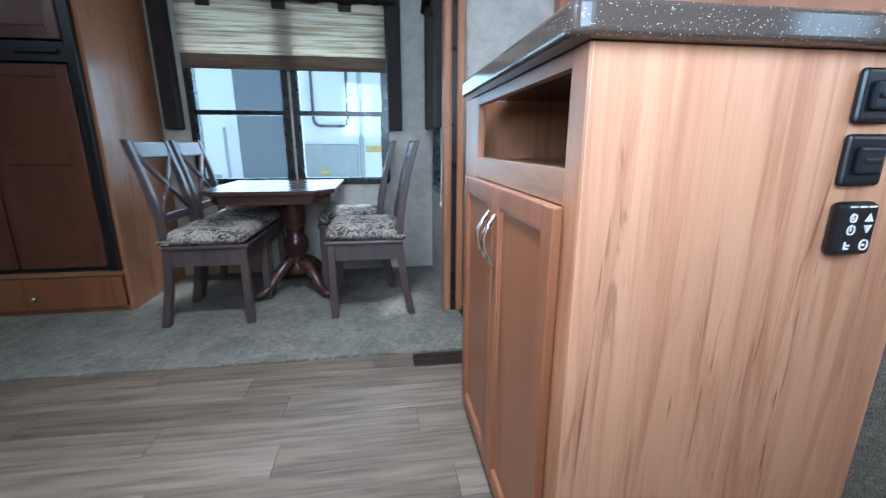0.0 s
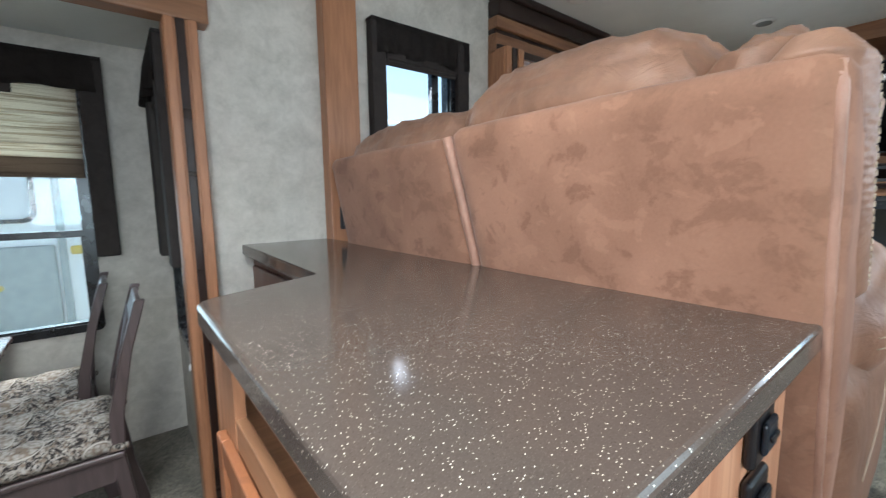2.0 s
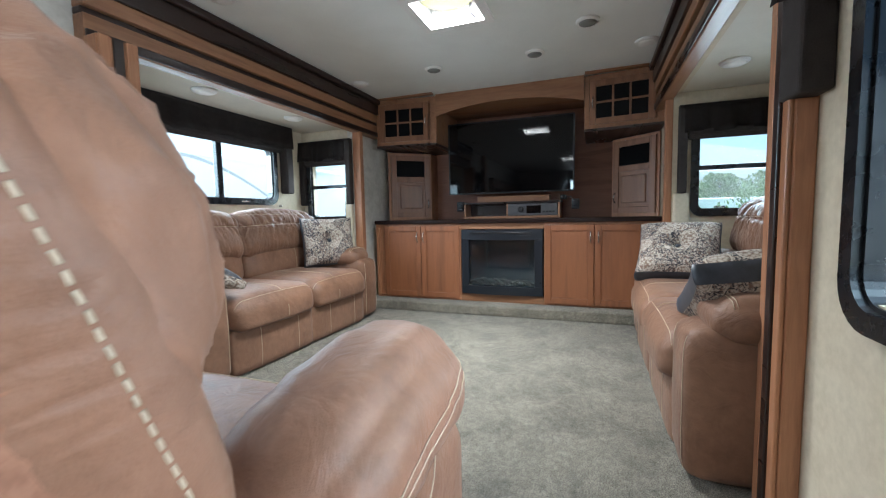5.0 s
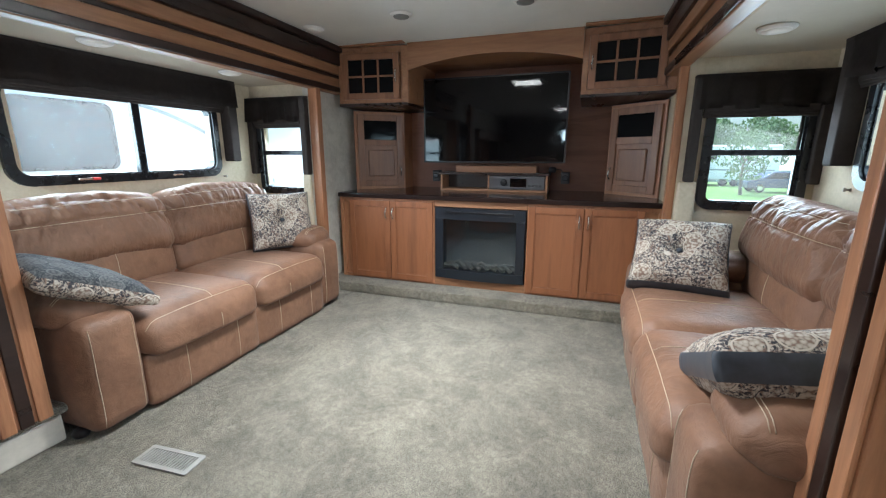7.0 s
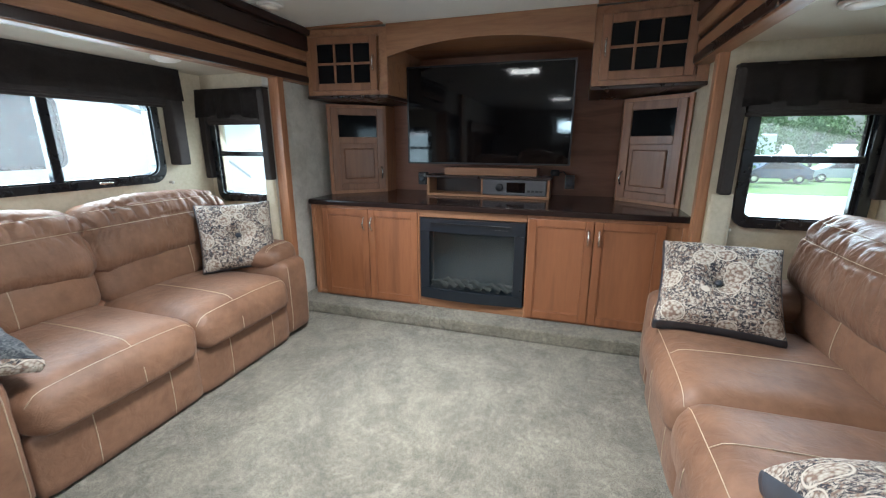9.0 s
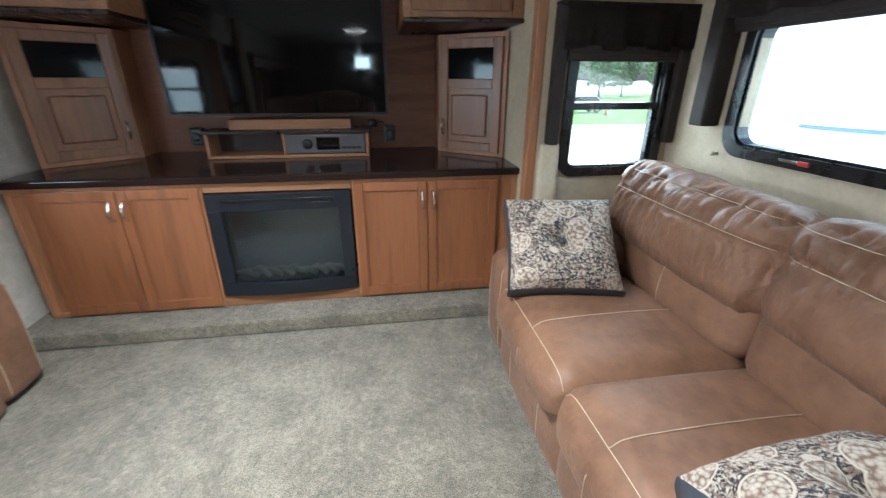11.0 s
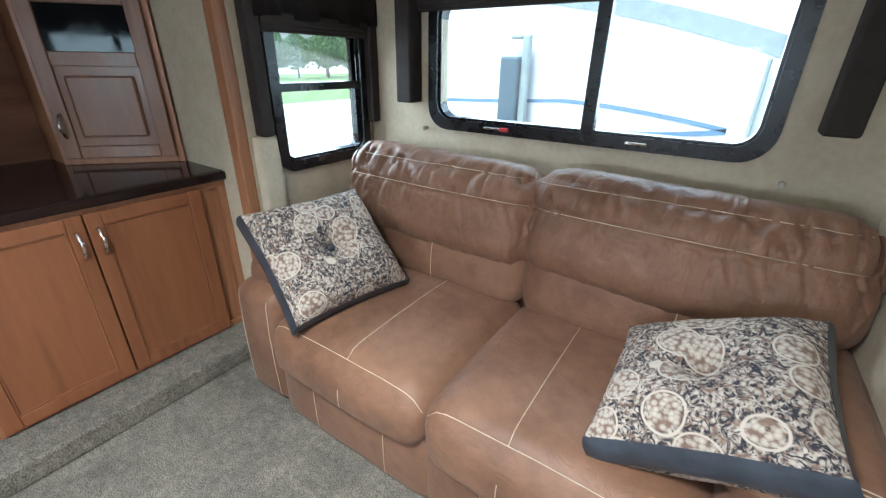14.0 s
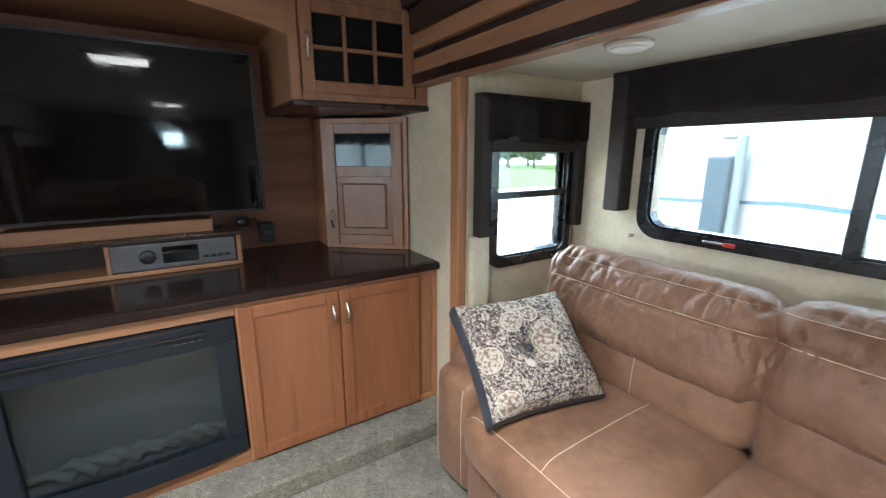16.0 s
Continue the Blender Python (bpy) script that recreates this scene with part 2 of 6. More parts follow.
def mottled(name, a, b_, scale, rough=0.7, fine=90, bumpy=0.1, dist=0.004, spec=0.4, sheen=0.0, spots=0.5):
    m, nt, b = material(name, rough, 0.0, spec)
    v = coords(nt)
    big = noise_of(nt, v, scale, 5, 0.6, 0.5)
    small = noise_of(nt, v, fine, 3, 0.6)
    c = ramp(nt, big, [(0.35, a), (0.65, b_)])
    g = ramp(nt, small, [(0.3, tuple(x * (1 - 0.35 * spots) for x in a)), (0.7, tuple(min(1, x * (1 + 0.2 * spots)) for x in b_))])
    nt.links.new(mix(nt, spots, c, g), b.inputs["Base Color"])
    b.inputs["Sheen Weight"].default_value = sheen
    bump(nt, b, small, bumpy, dist)
    return m


def carpet_material(name, a, b_, c_):
    m, nt, b = material(name, 0.95, 0, 0.1)
    v = coords(nt)
    tuft = noise_of(nt, v, 42, 6, 0.8)
    fleck = noise_of(nt, v, 210, 3, 0.7)
    patch = noise_of(nt, v, 4.5, 6, 0.75, 0.3)
    base = ramp(nt, tuft, [(0.32, a), (0.5, b_), (0.68, c_)])
    fl = ramp(nt, fleck, [(0.4, tuple(x * 0.5 for x in a)), (0.58, c_)])
    col = mix(nt, 0.55, base, fl)
    pt = ramp(nt, patch, [(0.38, (0.5, 0.5, 0.5)), (0.6, (1, 1, 1))])
    nt.links.new(mix(nt, 0.75, col, pt, "MULTIPLY"), b.inputs["Base Color"])
    b.inputs["Sheen Weight"].default_value = 0.15
    ad = nt.nodes.new("ShaderNodeMath")
    ad.operation = "ADD"
    nt.links.new(tuft, ad.inputs[0])
    nt.links.new(fleck, ad.inputs[1])
    bump(nt, b, ad.outputs[0], 0.9, 0.012)
    return m


def leather(name, a, b_, rough=0.62, patch=3.4, gathers=False):
    m, nt, b = material(name, rough, 0, 0.35)
    v = coords(nt)
    big = noise_of(nt, v, patch, 5, 0.6, 0.15)
    mid = noise_of(nt, v, 24, 4, 0.6)
    c = ramp(nt, big, [(0.36, a), (0.56, b_)])
    c = mix(nt, 0.3, c, ramp(nt, mid, [(0.3, tuple(x * 0.75 for x in a)), (0.7, tuple(min(1, x * 1.15) for x in b_))]))
    nt.links.new(c, b.inputs["Base Color"])
    vo = node(nt, "ShaderNodeTexVoronoi", Scale=420.0)
    nt.links.new(v, vo.inputs["Vector"])
    crease = noise_of(nt, v, 11, 3, 0.55, 1.4)
    rid = nt.nodes.new("ShaderNodeMath")
    rid.operation = "SUBTRACT"
    rid.inputs[1].default_value = 0.5
    nt.links.new(crease, rid.inputs[0])
    ab = nt.nodes.new("ShaderNodeMath")
    ab.operation = "ABSOLUTE"
    nt.links.new(rid.outputs[0], ab.inputs[0])
    sm = nt.nodes.new("ShaderNodeMath")
    sm.operation = "MULTIPLY_ADD"
    sm.inputs[1].default_value = 0.05
    nt.links.new(vo.outputs["Distance"], sm.inputs[0])
    nt.links.new(ab.outputs[0], sm.inputs[2])
    bump(nt, b, sm.outputs[0], 0.3, 0.02)
    if gathers:                                # fine folds running down from the seams
        fold = noise_of(nt, coords(nt, (1, 0.35, 0.22), (0, 0.3, 0)), 26, 3, 0.5, 0.7)
        cross = noise_of(nt, coords(nt, (1, 0.35, 0.3), (0, -0.5, 0)), 19, 2, 0.5, 0.5)
        low = nt.nodes.new("ShaderNodeMath")
        low.operation = "MINIMUM"
        for k, f in enumerate((fold, cross)):
            nt.links.new(ramp(nt, f, [(0.4, (0, 0, 0)), (0.52, (1, 1, 1))]), low.inputs[k])
        first = b.inputs["Normal"].links[0].from_node
        second = node(nt, "ShaderNodeBump", Strength=0.24, Distance=0.012)
        nt.links.new(low.outputs[0], second.inputs["Height"])
        nt.links.new(first.outputs[0], second.inputs["Normal"])
        nt.links.new(second.outputs[0], b.inputs["Normal"])
    b.inputs["Sheen Weight"].default_value = 0.06
    b.inputs["Sheen Roughness"].default_value = 0.5
    return m


def plain(name, color, rough=0.5, metal=0.0, spec=0.5, vary=0.12):
    m, nt, b = material(name, rough, metal, spec)
    v = coords(nt)
    f = noise_of(nt, v, 14, 4, 0.6)
    nt.links.new(ramp(nt, f, [(0.3, tuple(c * (1 - vary) for c in color)), (0.7, tuple(min(1, c * (1 + vary)) for c in color))]), b.inputs["Base Color"])
    r = node(nt, "ShaderNodeMapRange", From_Min=0.3, From_Max=0.7, To_Min=max(0, rough - 0.05), To_Max=min(1, rough + 0.06))
    nt.links.new(f, r.inputs[0])
    nt.links.new(r.outputs[0], b.inputs["Roughness"])
    return m


def quartz(name, base, chips, gloss=0.12, density=0.13):
    """Polished solid stone with small bright and dark chips."""
    m, nt, b = material(name, gloss, 0, 0.32)
    v = coords(nt)
    vo = node(nt, "ShaderNodeTexVoronoi", Scale=560.0)
    nt.links.new(v, vo.inputs["Vector"])
    wn = nt.nodes.new("ShaderNodeTexWhiteNoise")
    nt.links.new(vo.outputs["Position"], wn.inputs["Vector"])
    pick = ramp(nt, wn.outputs["Value"], [(0.0, tuple(c * 0.55 for c in base)), (0.25, base), (1 - density, tuple(min(1, c * 1.3) for c in base)), (1 - density * 0.6, chips)])
    cell = ramp(nt, vo.outputs["Distance"], [(0.25, (1, 1, 1)), (0.5, (0, 0, 0))])
    big = noise_of(nt, v, 9, 4, 0.6)
    col = mix(nt, cell, ramp(nt, big, [(0.3, tuple(c * 0.85 for c in base)), (0.7, base)]), pick)
    nt.links.new(col, b.inputs["Base Color"])
    return m


def printed_fabric(name, ground, light, ring, rings=9.0, flower=54):
    """Damask print: pale rings filled with petals, and small petals between, on a dark ground."""
    m, nt, b = material(name, 0.85, 0, 0.2)
    v = coords(nt)
    vo = node(nt, "ShaderNodeTexVoronoi", Scale=rings, Randomness=0.85)
    nt.links.new(v, vo.inputs["Vector"])
    d = vo.outputs["Distance"]
    line = ramp(nt, d, [(0.385, (0, 0, 0)), (0.4, (1, 1, 1)), (0.425, (1, 1, 1)), (0.44, (0, 0, 0))])
    inside = ramp(nt, d, [(0.36, (1, 1, 1)), (0.39, (0, 0, 0))])
    vf = node(nt, "ShaderNodeTexVoronoi", Scale=float(flower * 1.9))
    nt.links.new(v, vf.inputs["Vector"])
    petal = noise_of(nt, v, flower, 4, 0.75, 2.2)
    dense = ramp(nt, petal, [(0.33, (0, 0, 0)), (0.4, (1, 1, 1))])
    sparse = ramp(nt, petal, [(0.46, (0, 0, 0)), (0.51, (1, 1, 1))])
    tone = ramp(nt, vf.outputs["Distance"], [(0.15, light), (0.45, tuple(c * 0.8 for c in light)), (0.75, ring)])
    mask = mix(nt, inside, sparse, dense)
    cc = mix(nt, mask, ground, tone)
    cc = mix(nt, line, cc, light)
    nt.links.new(cc, b.inputs["Base Color"])
    bump(nt, b, noise_of(nt, v, 400, 2, 0.5), 0.3, 0.002)
    return m


def glass_material(name, tint=(1, 1, 1), rough=0.0, shine=0.02, haze=0.0):
    m = bpy.data.materials.new(name)
    m.use_nodes = True
    nt = m.node_tree
    nt.nodes.clear()
    out = nt.nodes.new("ShaderNodeOutputMaterial")
    t = nt.nodes.new("ShaderNodeBsdfTransparent")
    t.inputs[0].default_value = (*tint, 1)
    g = nt.nodes.new("ShaderNodeBsdfGlossy")
    g.inputs["Roughness"].default_value = rough
    lw = nt.nodes.new("ShaderNodeLayerWeight")
    lw.inputs[0].default_value = 0.5
    pw = nt.nodes.new("ShaderNodeMath")
    pw.operation = "POWER"
    pw.inputs[1].default_value = 4.0
    f = nt.nodes.new("ShaderNodeMath")
    f.operation = "MULTIPLY_ADD"
    f.inputs[1].default_value, f.inputs[2].default_value = 0.6, shine
    nt.links.new(lw.outputs["Facing"], pw.inputs[0])
    nt.links.new(pw.outputs[0], f.inputs[0])
    mx = nt.nodes.new("ShaderNodeMixShader")
    nt.links.new(f.outputs[0], mx.inputs[0])
    nt.links.new(t.outputs[0], mx.inputs[1])
    nt.links.new(g.outputs[0], mx.inputs[2])
    last = mx
    # translucent share that lays a pale veil of glare over the view outside
    if haze:
        d = nt.nodes.new("ShaderNodeBsdfTranslucent")
        d.inputs[0].default_value = (0.9, 0.9, 0.88, 1)
        last = nt.nodes.new("ShaderNodeMixShader")
        last.inputs[0].default_value = haze
        nt.links.new(mx.outputs[0], last.inputs[1])
        nt.links.new(d.outputs[0], last.inputs[2])
    nt.links.new(last.outputs[0], out.inputs[0])
    return m


OAK = wood("oak_laminate", (0.38, 0.178, 0.088), (0.19, 0.078, 0.036), (1, 1, 0.09), 0.4, 24, 0.5)
OAK_X = wood("oak_grain_x", (0.27, 0.135, 0.068), (0.14, 0.06, 0.028), (0.08, 1, 1), 0.38, 24, 0.4)
OAK_Y = wood("oak_grain_y", (0.29, 0.145, 0.072), (0.15, 0.065, 0.03), (1, 0.08, 1), 0.38, 24, 0.4)
MAPLE = wood("maple_stain", (0.25, 0.098, 0.042), (0.145, 0.052, 0.023), (1, 1, 0.1), 0.36, 18, 0.3)
CHERRY = wood("cherry_stain", (0.105, 0.036, 0.018), (0.05, 0.017, 0.009), (1, 1, 0.1), 0.34, 18, 0.35)
PLANK = wood("grey_brown_vinyl", (0.23, 0.182, 0.138), (0.03, 0.021, 0.015), (0.06, 1, 1), 0.42, 14, 0.75, tone=0.6)
CHAIR_WOOD = wood("dark_chair_wood", (0.085, 0.062, 0.06), (0.035, 0.024, 0.023), (1, 1, 0.1), 0.33, 20, 0.4)
TABLE_WOOD = wood("dark_table_wood", (0.06, 0.028, 0.02), (0.026, 0.012, 0.01), (0.1, 1, 1), 0.25, 20, 0.4)
TRIM_DARK = wood("dark_trim", (0.024, 0.012, 0.009), (0.01, 0.006, 0.005), (0.1, 1, 1), 0.3, 20, 0.4)
BACKPANEL = wood("brown_back_panel", (0.27, 0.118, 0.067), (0.16, 0.066, 0.037), (1, 0.1, 1), 0.45, 18, 0.4)
WALLPAPER = mottled("grey_wallpaper", (0.44, 0.42, 0.37), (0.61, 0.585, 0.525), 10, 0.75, 45, 0.12, spots=0.25)
WALL_TAN = mottled("tan_wallpaper", (0.49, 0.425, 0.305), (0.59, 0.525, 0.395), 7, 0.75, 45, 0.12, spots=0.35)
CEILING = mottled("white_ceiling", (0.73, 0.755, 0.73), (0.78, 0.805, 0.78), 3, 0.65, 60, 0.06, spots=0.15)
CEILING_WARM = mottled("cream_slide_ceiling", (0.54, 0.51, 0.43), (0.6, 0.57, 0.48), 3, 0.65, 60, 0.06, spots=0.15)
CARPET = carpet_material("grey_beige_carpet", (0.052, 0.046, 0.034), (0.205, 0.186, 0.14), (0.47, 0.43, 0.34))
LEATHER = leather("brown_suede_leather", (0.13, 0.065, 0.037), (0.212, 0.112, 0.066), 0.5)
LEATHER_GATHER = leather("gathered_suede_leather", (0.13, 0.065, 0.037), (0.212, 0.112, 0.066), 0.5, gathers=True)
LEATHER_ROSE = leather("rose_suede_leather", (0.165, 0.083, 0.049), (0.28, 0.149, 0.093), 0.48)
SUEDE_BACK = suede("brown_suede_back", (0.165, 0.078, 0.045), (0.335, 0.171, 0.107))
THREAD = plain("cream_thread", (0.5, 0.41, 0.3), 0.8)
QUARTZ = quartz("brown_quartz", (0.068, 0.053, 0.044), (0.66, 0.61, 0.53), density=0.06)
DARKTOP = quartz("dark_counter", (0.017, 0.01, 0.009), (0.05, 0.033, 0.028), 0.14, 0.1)
BLACK = plain("black_plastic", (0.007, 0.007, 0.009), 0.35)
FRAME_BLACK = plain("black_window_frame", (0.006, 0.007, 0.009), 0.28)
VALANCE = mottled("dark_brown_fabric", (0.02, 0.016, 0.014), (0.036, 0.029, 0.026), 20, 0.85, 300, 0.3, spots=0.4)
SHADE = shade_fabric("cream_shade_fabric", (0.4, 0.32, 0.22), (0.8, 0.75, 0.64))
CHROME = plain("brushed_nickel", (0.75, 0.73, 0.7), 0.22, 1.0, vary=0.05)
SCREEN = plain("black_screen", (0.003, 0.003, 0.0035), 0.035, 0.0, 0.26, vary=0.02)
DARKGLASS = plain("dark_glass", (0.006, 0.007, 0.008), 0.06, 0.0, 0.14, vary=0.02)
FIREBLACK = plain("fireplace_black", (0.007, 0.011, 0.017), 0.32)
PILLOW = printed_fabric("damask_print", (0.034, 0.035, 0.043), (0.5, 0.445, 0.375), (0.19, 0.13, 0.1), 9.0, 44)
SLATE_PRINT = printed_fabric("slate_print", (0.022, 0.027, 0.034), (0.12, 0.125, 0.125), (0.05, 0.055, 0.06))
# suede of the piping, made paler: its gloss highlight is mixed into the colour
PIPING = leather("highlit_suede_piping", (0.26, 0.135, 0.088), (0.37, 0.205, 0.145), 0.45, 5.0)
SEATPAD = printed_fabric("seat_pad_print", (0.028, 0.024, 0.023), (0.46, 0.42, 0.37), (0.22, 0.17, 0.13), 7.0, 34)
WHITE = plain("white_plastic", (0.75, 0.75, 0.73), 0.4, vary=0.04)
WHITE_METAL = plain("white_siding", (0.8, 0.81, 0.82), 0.3, vary=0.04)
# the small translucent share stands in for haze of the bright outdoors
GLASS = glass_material("window_glass", (0.86, 0.97, 0.985), haze=0.018)
LENS = plain("frosted_lens", (0.82, 0.82, 0.78), 0.35, vary=0.03)
SHADE_BAND = shade_fabric("brown_shade_band", (0.16, 0.12, 0.09), (0.26, 0.2, 0.15))
GRILLE = plain("grey_grille", (0.2, 0.21, 0.2), 0.5)
OAK_END = veined_wood("oak_end_laminate", (0.53, 0.29, 0.168), (0.34, 0.145, 0.074), (0.15, 0.055, 0.027))
DOME = bpy.data.materials.new("cream_dome")
DOME.use_nodes = True
_n = DOME.node_tree
_n.nodes.clear()
_o, _t, _d, _m = (_n.nodes.new(k) for k in ("ShaderNodeOutputMaterial", "ShaderNodeBsdfTranslucent", "ShaderNodeBsdfDiffuse", "ShaderNodeMixShader"))
_t.inputs[0].default_value, _d.inputs[0].default_value = (0.08, 0.075, 0.042, 1), (0.5, 0.475, 0.3, 1)
_m.inputs[0].default_value = 0.4
_n.links.new(_t.outputs[0], _m.inputs[1])
_n.links.new(_d.outputs[0], _m.inputs[2])
_n.links.new(_m.outputs[0], _o.inputs[0])
BAND = plain("slate_satin_band", (0.042, 0.052, 0.067), 0.42, vary=0.4)
LOGS = plain("ash_logs", (0.12, 0.11, 0.1), 0.8, vary=0.5)
STEEL = plain("grey_plastic", (0.09, 0.09, 0.095), 0.35)
OAK_DOOR = wood("oak_door", (0.24, 0.115, 0.058), (0.13, 0.055, 0.026), (1, 1, 0.1), 0.36, 20, 0.35)
FIREGLASS = glass_material("smoked_glass", (0.66, 0.73, 0.77), 0.05, 0.07)
FIREBOX = plain("grey_firebox", (0.07, 0.085, 0.095), 0.6)
REGISTER = plain("beige_register", (0.29, 0.285, 0.265), 0.45)
CREAM = plain("cream_plastic", (0.5, 0.47, 0.4), 0.5)

# ---- structure ----
LOW, UP, CEIL = 0.0, 0.6, 2.65          # kitchen floor, living-room floor, ceiling
SOUTH, NORTH, WEST, EAST = -0.25, 2.42, -3.0, 5.36
T = 0.05


def structure(name, bm, mat, label, category):
    return tagged(part(name, bm, mat), label, category, kind="structure")


def wall_with_hole(along, a0, a1, p0, p1, z0, z1, holes):
    """A wall along x or y from a0 to a1, between p0 and p1 in thickness, with holes (h0, h1, low, high)."""
    bm = bmesh.new()
    rows, cur = [], a0
    for h0, h1, lo, hi in sorted(holes):
        rows += [(cur, h0, z0, z1), (h0, h1, z0, lo), (h0, h1, hi, z1)]
        cur = h1
    rows.append((cur, a1, z0, z1))
    for s, e, lo, hi in rows:
        if e - s > 1e-4 and hi - lo > 1e-4:
            if along == "x":
                box(bm, s, e, p0, p1, lo, hi)
            else:
                box(bm, p0, p1, s, e, lo, hi)
    return bm


structure("floor_kitchen_base", onebox(WEST, 0.955, SOUTH, NORTH, -0.06, -0.004), TRIM_DARK, "dark subfloor under the vinyl planks", "floor")
structure("floor_dining", onebox(WEST, 0.44, 1.84, 3.3, -0.003, 0.012, 0.004), CARPET, "grey beige loop carpet under the dining table", "carpet")
structure("slide_floor_base", onebox(WEST, 0.5, NORTH, 3.36, -0.06, -0.004), TRIM_DARK, "subfloor of the dining slide-out", "floor")
structure("floor_living", onebox(1.45, EAST, SOUTH, NORTH, 0.3, UP), CARPET, "grey beige speckled carpet of the raised living room", "carpet")
structure("floor_platform", onebox(0.955, 1.45, 0.6, NORTH, 0.0, UP), CARPET, "carpeted raised platform behind the island", "carpet")
structure("stair_1", onebox(0.955, 1.45, SOUTH, 0.6, -0.004, 0.2, 0.012), CARPET, "carpeted lower step to the living room", "step")
structure("stair_2", onebox(1.2, 1.45, SOUTH, 0.6, 0.2, 0.4, 0.012), CARPET, "carpeted upper step to the living room", "step")
structure("floor_slide_north", onebox(2.2, 4.36, NORTH, 3.1, 0.5, UP + 0.003), CARPET, "carpeted floor of the sofa slide-out", "carpet")
structure("floor_slide_south", onebox(2.2, 4.36, -1.0, SOUTH, 0.5, UP + 0.003), CARPET, "carpeted floor of the sofa slide-out", "carpet")
structure("hearth_step", onebox(4.36, 4.7, SOUTH, NORTH, UP, 0.685, 0.012), CARPET, "low carpeted step below the media cabinets", "step")

# the first hole is for the added kitchen window
structure("wall_south", wall_with_hole("x", WEST, EAST, SOUTH - T, SOUTH, -0.06, CEIL, [(-0.6, 0.4, 1.1, 1.9), (1.4, 1.98, 1.3, 2.05), (2.33, 4.3, UP - 0.03, 2.32)]), WALL_TAN, "tan textured wallpaper wall", "wall")
structure("wall_north", wall_with_hole("x", WEST, EAST, NORTH, NORTH + T, -0.06, CEIL, [(-2.95, 0.39, -0.06, 2.08), (1.27, 1.78, 1.6, 2.12), (2.27, 4.3, UP - 0.03, 2.32)]), WALLPAPER, "pale grey textured wallpaper wall", "wall")
# the hole is for the added west window
structure("wall_west", wall_with_hole("y", SOUTH - T, 3.4, WEST - T, WEST, -0.06, CEIL, [(0.6, 0.96, 2.11, 2.39)]), WALLPAPER, "plain pale wall closing the kitchen", "wall")
structure("wall_east", onebox(EAST, EAST + T, SOUTH - T, NORTH + T, 0.3, CEIL), BACKPANEL, "wall behind the media cabinets", "wall")
# the hole near x -0.15 is for the vent added over the kitchen
structure("ceiling", boxes([(a, b, c, d, CEIL, CEIL + 0.05) for a, b, c, d in (
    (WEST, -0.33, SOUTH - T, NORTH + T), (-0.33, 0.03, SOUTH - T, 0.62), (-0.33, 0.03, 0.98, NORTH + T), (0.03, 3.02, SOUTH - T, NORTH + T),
    (3.02, 3.38, SOUTH - T, 0.88), (3.02, 3.38, 1.24, NORTH + T), (3.38, EAST + T, SOUTH - T, NORTH + T))]), CEILING, "smooth white ceiling with a roof vent and an added kitchen vent", "ceiling")

# dining slide-out
structure("dining_wall_north", wall_with_hole("x", WEST, 0.5, 3.3, 3.36, -0.06, 2.35, [(-1.3, -0.69, 0.74, 1.94), (-0.59, 0.02, 0.74, 1.94)]), WALLPAPER, "pale grey wallpaper around the dining window", "wall")
structure("dining_wall_east", wall_with_hole("y", NORTH + T, 3.3, 0.39, 0.45, -0.06, 2.35, [(2.62, 3.02, 0.72, 1.9)]), WALLPAPER, "pale grey end wall of the dining slide-out", "wall")
structure("dining_ceiling", onebox(WEST, 0.5, NORTH + T, 3.36, 2.2, 2.26), CEILING, "low ceiling of the dining slide-out", "ceiling")

# sofa slide-outs
for tag, y_in, y_out, sgn, x_lo, big in (("north", NORTH, 3.0, 1, 2.27, (2.7, 3.87, 1.66, 2.12)), ("south", SOUTH, -0.95, -1, 2.33, (2.66, 3.87, 1.66, 2.12))):
    a, b = sorted((y_out, y_out + sgn * T))
    structure("slide_wall_" + tag, wall_with_hole("x", x_lo - T, 4.3 + T, a, b, UP - 0.1, 2.38, [big]), WALL_TAN, "tan wallpaper wall of the sofa slide-out", "wall")
    a, b = sorted((y_in + sgn * T, y_out))
    wy = (-0.85, -0.42) if sgn < 0 else (2.5, 2.88)
    structure("slide_end_" + tag, wall_with_hole("y", a, b, 4.3, 4.3 + T, UP - 0.1, 2.38, [(wy[0], wy[1], 1.49, 2.04)]), WALL_TAN, "tan wallpaper end wall of the sofa slide-out", "wall")
    structure("slide_return_" + tag, wall_with_hole("y", a, b, x_lo - T, x_lo, UP - 0.1, 2.38, [(2.55, 2.93, 1.49, 2.04)] if sgn > 0 else []), WALL_TAN, "plain end wall of the sofa slide-out", "wall")
    a, b = sorted((y_in + sgn * T, y_out))
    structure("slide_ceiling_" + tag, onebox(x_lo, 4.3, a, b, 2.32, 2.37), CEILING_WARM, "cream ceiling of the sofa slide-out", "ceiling")

